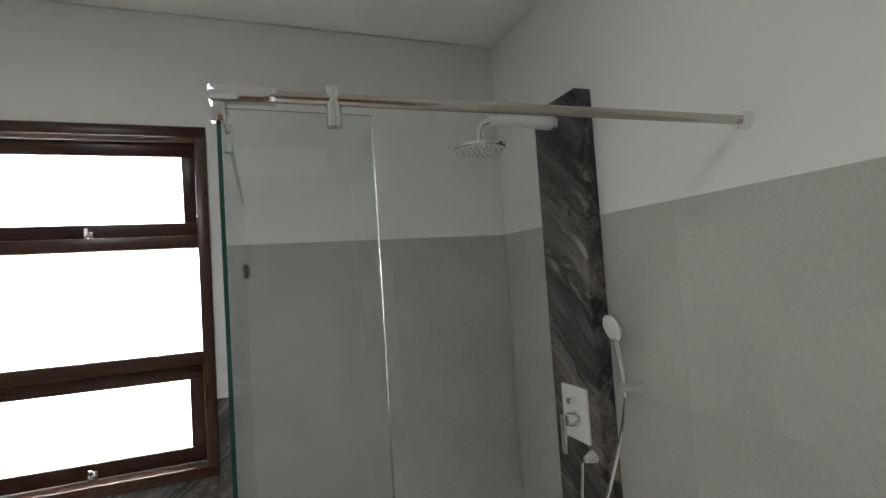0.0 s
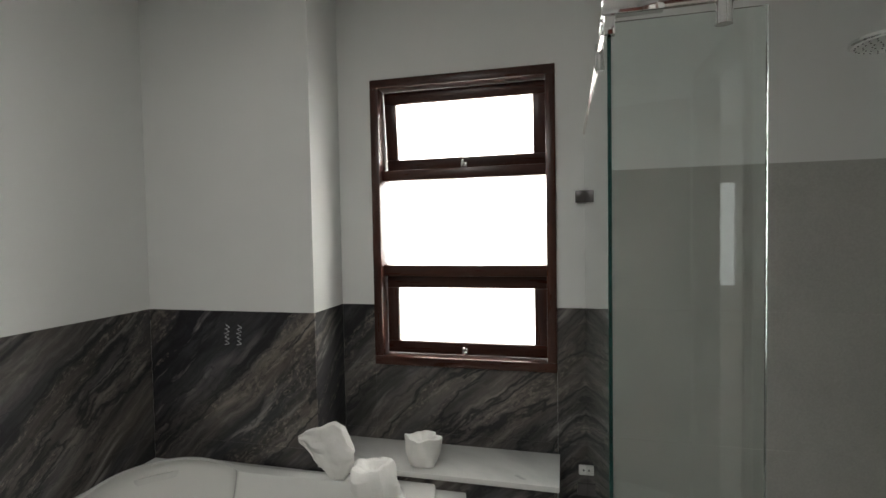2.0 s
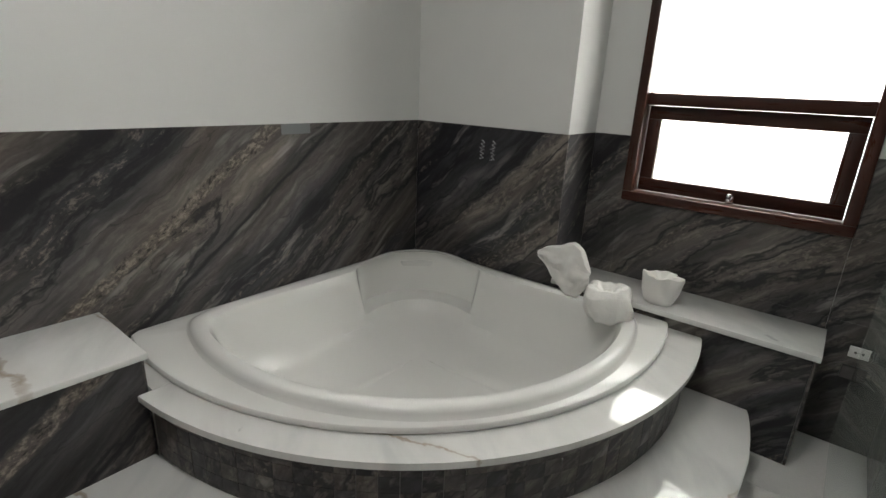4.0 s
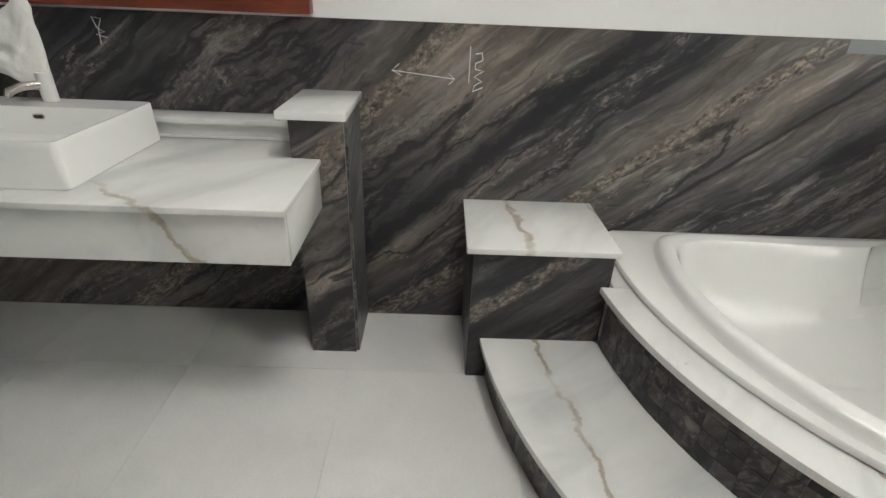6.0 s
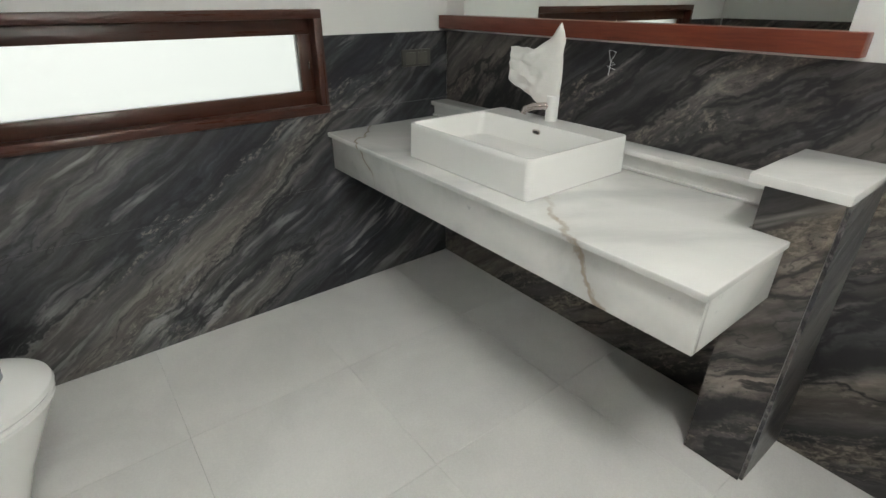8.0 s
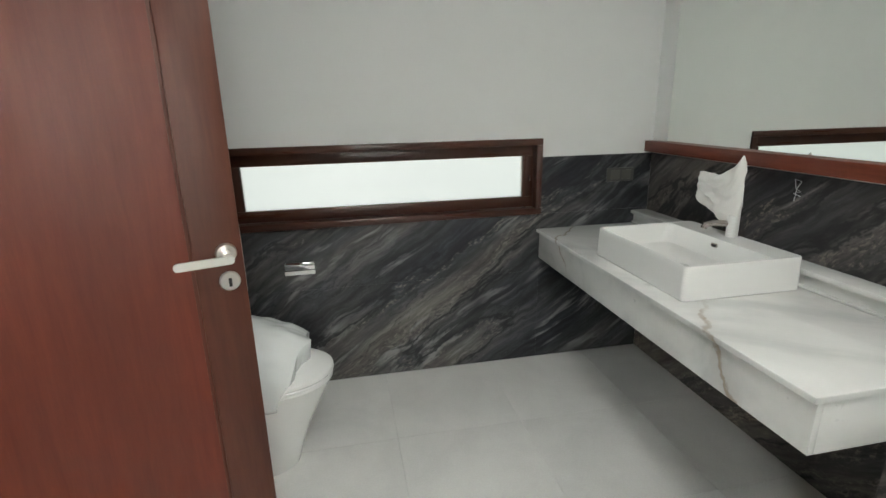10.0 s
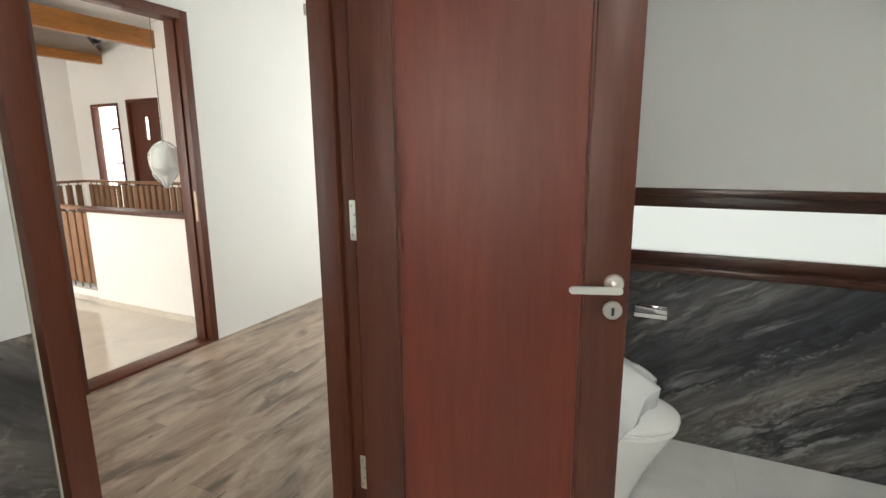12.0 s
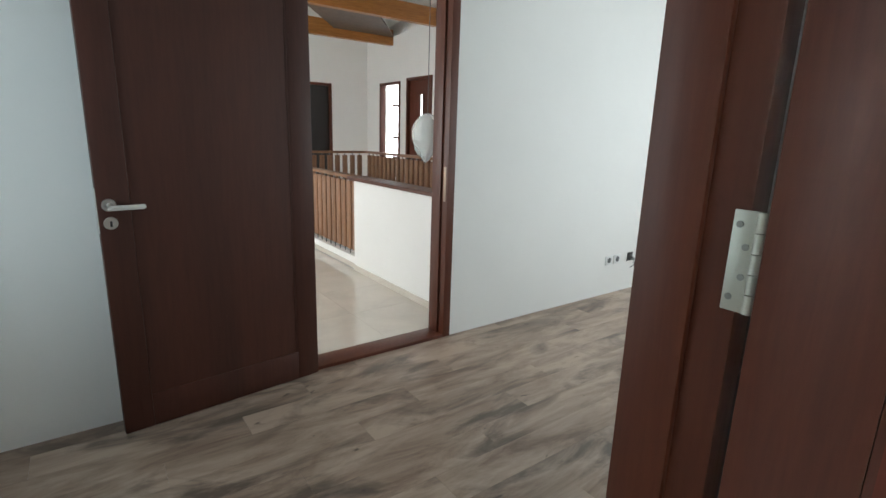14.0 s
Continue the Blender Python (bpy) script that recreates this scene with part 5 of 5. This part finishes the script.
d5 = far_frame("door_5", "x", HX, -2.97, -2.05, 2.36, False)
part("leaf", box(HX + 0.04, HX + 0.08, -2.92, -2.2, 0.01, 2.30), material("near-black door leaf", (0.02, 0.017, 0.016), 0.3), d5)
balc = empty("balcony_rail", "dark timber rails across the bright doorway", "railing")
for z in (0.9, 1.92, 1.3):
    part("rail", box(10.129, 10.42, HY - 0.06, HY - 0.03, z, z + 0.04), FRAME_WOOD, balc)

pen = empty("pendant_lamp", "pendant lamp wrapped in clear plastic, hanging over the stair void", "lamp")
px, py = 5.8, -1.53
part("cord", tube([(px, py, 1.58), (px, py, 3.94)], 0.004, 8), CORD, pen, "thin grey cord")
smooth_part("shade", loft([[(px + r * math.cos(2 * math.pi * k / 24), py + r * math.sin(2 * math.pi * k / 24), z) for k in range(24)] for z, r in ((1.58, 0.02), (1.57, 0.07), (1.53, 0.115), (1.44, 0.135), (1.35, 0.125), (1.29, 0.09))]), GLAZE, pen, "rounded white shade")
CLEAR_FILM = material("clear plastic bag", (0.93, 0.95, 0.95), 0.18, Transmission_Weight=0.72, IOR=1.3)
bag = smooth_part("wrapping", crumple([(1.62, 0.012, 0, 0), (1.60, 0.06, 0, 0), (1.55, 0.13, 0, 0), (1.45, 0.165, 0, 0), (1.34, 0.165, 0, 0), (1.25, 0.125, 0.01, 0), (1.18, 0.06, 0.02, 0), (1.11, 0.008, 0.03, 0)], pose(px, py, 0.0), 4.0, 0.03, 30, 1.0), CLEAR_FILM, pen, "clear plastic bag gathered to a point below")
bag.visible_shadow = False

# ---- chalk marks and tape ----
def mark(name, label, path, origin, axis, w=0.003):
    pts = []
    for u, v in path:
        pts.append((XW + 0.0015, origin[0] + u, origin[1] + v) if axis == "x" else (origin[0] + u, YT - 0.0015, origin[1] + v))
    return tagged(finish(tube(pts, w / 2, 6), name, CHALK, None, label), category="chalk mark")


mark("chalk_mark", "thin chalk arrow with two heads on the dark marble", [(-0.245, 0.045), (-0.27, 0.022), (-0.235, 0.005), (-0.27, 0.022), (-0.05, 0.0), (-0.075, 0.02), (-0.05, 0.0), (-0.07, -0.02)], (1.63, 1.02), "x")
mark("chalk_mark", "upright chalk line beside the arrow on the dark marble", [(0, -0.01), (0, 0.11)], (1.63, 1.02), "x")
mark("chalk_mark", "faint chalk scribble beside the arrow on the dark marble", [(0.02, 0.085), (0.04, 0.09), (0.045, 0.065), (0.02, 0.055), (0.02, 0.035), (0.05, 0.03), (0.018, 0.01), (0.045, -0.005), (0.02, -0.02), (0.015, -0.04), (0.05, -0.025)], (1.63, 1.02), "x", 0.004)
mark("chalk_mark", "small chalk scribble on the dark marble under the mirror", [(0, -0.05), (0.004, 0.0), (0.02, 0.03), (-0.01, 0.035), (0.0, 0.0), (0.022, -0.01), (-0.008, -0.02), (0.025, -0.028)], (0.37, 1.14), "x")
for u in (0.0, 0.068):
    mark("chalk_mark", "short chalk scribble on the dark marble above the bathtub", [(u + dx, dz) for dx, dz in ((0, -0.035), (0.024, -0.03), (0.004, -0.015), (0.026, -0.008), (0.0, 0.002), (0.022, 0.014), (-0.002, 0.02), (0.026, 0.03), (0.004, 0.042), (0.028, 0.05), (0.008, 0.062))], (-0.63, 1.07), "n", 0.0042)
tagged(finish(box(XW, XW + 0.001, 2.92, 3.07, 1.155, 1.20), "tape_strip", material("clear adhesive tape", (0.17, 0.18, 0.185), 0.3), None, "strip of clear tape at the top edge of the dark marble"), category="tape")

# ---- wall slabs, tiles and planks ----
def slab_box(parent, name, mat, x0, x1, y0, y1, z0, z1):
    return finish(box(x0, x1, y0, y1, z0, z1), name, mat, parent)


def clad(parent, mat, axis, at, sign, a0, a1, z0, z1, us, zs, holes=(), gap=0.0004):
    """Slabs on the plane axis = at; sign: the side on which the room lies."""
    us = [a0] + [u for u in us if a0 < u < a1] + [a1]
    zs = [z0] + [z for z in zs if z0 < z < z1] + [z1]
    for h in holes:
        us = sorted({*us, *[v for v in h[:2] if a0 < v < a1]})
        zs = sorted({*zs, *[v for v in h[2:] if z0 < v < z1]})
    lo, hi = sorted((at, at - sign * (T - 0.0005)))
    for u, v in zip(us, us[1:]):
        for s, e in zip(zs, zs[1:]):
            if any(h[0] - 1e-6 <= u and v <= h[1] + 1e-6 and h[2] - 1e-6 <= s and e <= h[3] + 1e-6 for h in holes):
                continue
            if axis == "x":
                slab_box(parent, "slab", mat, lo, hi, u + gap, v - gap, s + gap, e - gap)
            else:
                slab_box(parent, "slab", mat, u + gap, v - gap, lo, hi, s + gap, e - gap)


JZ = 0.552
clad(wall_west, SLAB_W, "x", XW, 1, YS, YT, 0, BAND, (), (JZ,))
clad(wall_pier, SLAB_N, "y", YT, -1, XW, -0.143, 0, BAND, (), (JZ,))
clad(wall_pier, SLAB_W, "x", -0.143, 1, YT + T, YN, 0.5, BAND, (), (JZ,))
clad(wall_north, SLAB_N, "y", YN, -1, -0.143, 1.085, 0, BAND, (), (JZ,), [(WX0, WX1, WZ0, BAND)])
clad(wall_north, SHOWER_TILE, "y", YN, -1, 1.086, XS, 0, BAND_S, (1.74,), (0.60, 1.20))
clad(wall_shower, SHOWER_TILE, "x", XS, -1, YJ + 0.1, YN - T, 0, BAND_S, (3.0,), (0.60, 1.20))
clad(wall_south, SLAB_S, "y", YS, 1, XW, XE, 0, BAND, (), (JZ,), [(LX0, LX1, LZ0, BAND)])
clad(wall_door, SLAB_W, "x", XE, -1, YS + T, YJ, 0, BAND, (), (JZ,), [(DY0, DY1, 0, BAND)])
for y0 in np.arange(-1.19, YN, 0.60):
    for x0 in np.arange(-1.30, XS, 0.60):
        a, b, c, d = max(x0, XW), min(x0 + 0.6, XS), max(y0, YS), min(y0 + 0.6, YN)
        if b - a < 0.02 or d - c < 0.02:
            continue
        if a >= XE and d <= YJ:
            continue
        if c < YJ < d and b > XE or (b > XE > a and d <= YJ):
            b = min(b, XE)
        if b - a < 0.02:
            continue
        g = 0.0006
        slab_box(floor, "tile", FLOOR_TILE, a + g, b - g, c + g, d - g, -0.0115, 0.0)
k = 0
for i, x0 in enumerate(np.arange(1.848, XB, 0.18)):
    y = -5.0 - (i * 0.37) % 1.2
    while y < YJ:
        a, b = max(y, -4.999), min(y + 1.2, YJ)
        if b - a > 0.02:
            finish(box(x0 + 0.0004, min(x0 + 0.18, XB) - 0.0004, a + 0.0004, b - 0.0004, -0.0075, 0.0), "plank", PLANK, floor_bedroom)
        y += 1.2
for x0 in np.arange(XB + 0.15, HX, 0.6):
    for y0 in np.arange(-0.80, 3.6, 0.6):
        slab_box(floor_hall, "tile", HALL_TILE, x0 + 0.0008, min(x0 + 0.6, HX) - 0.0008, y0 + 0.0008, min(y0 + 0.6, 3.6) - 0.0008, -0.0075, 0.0)
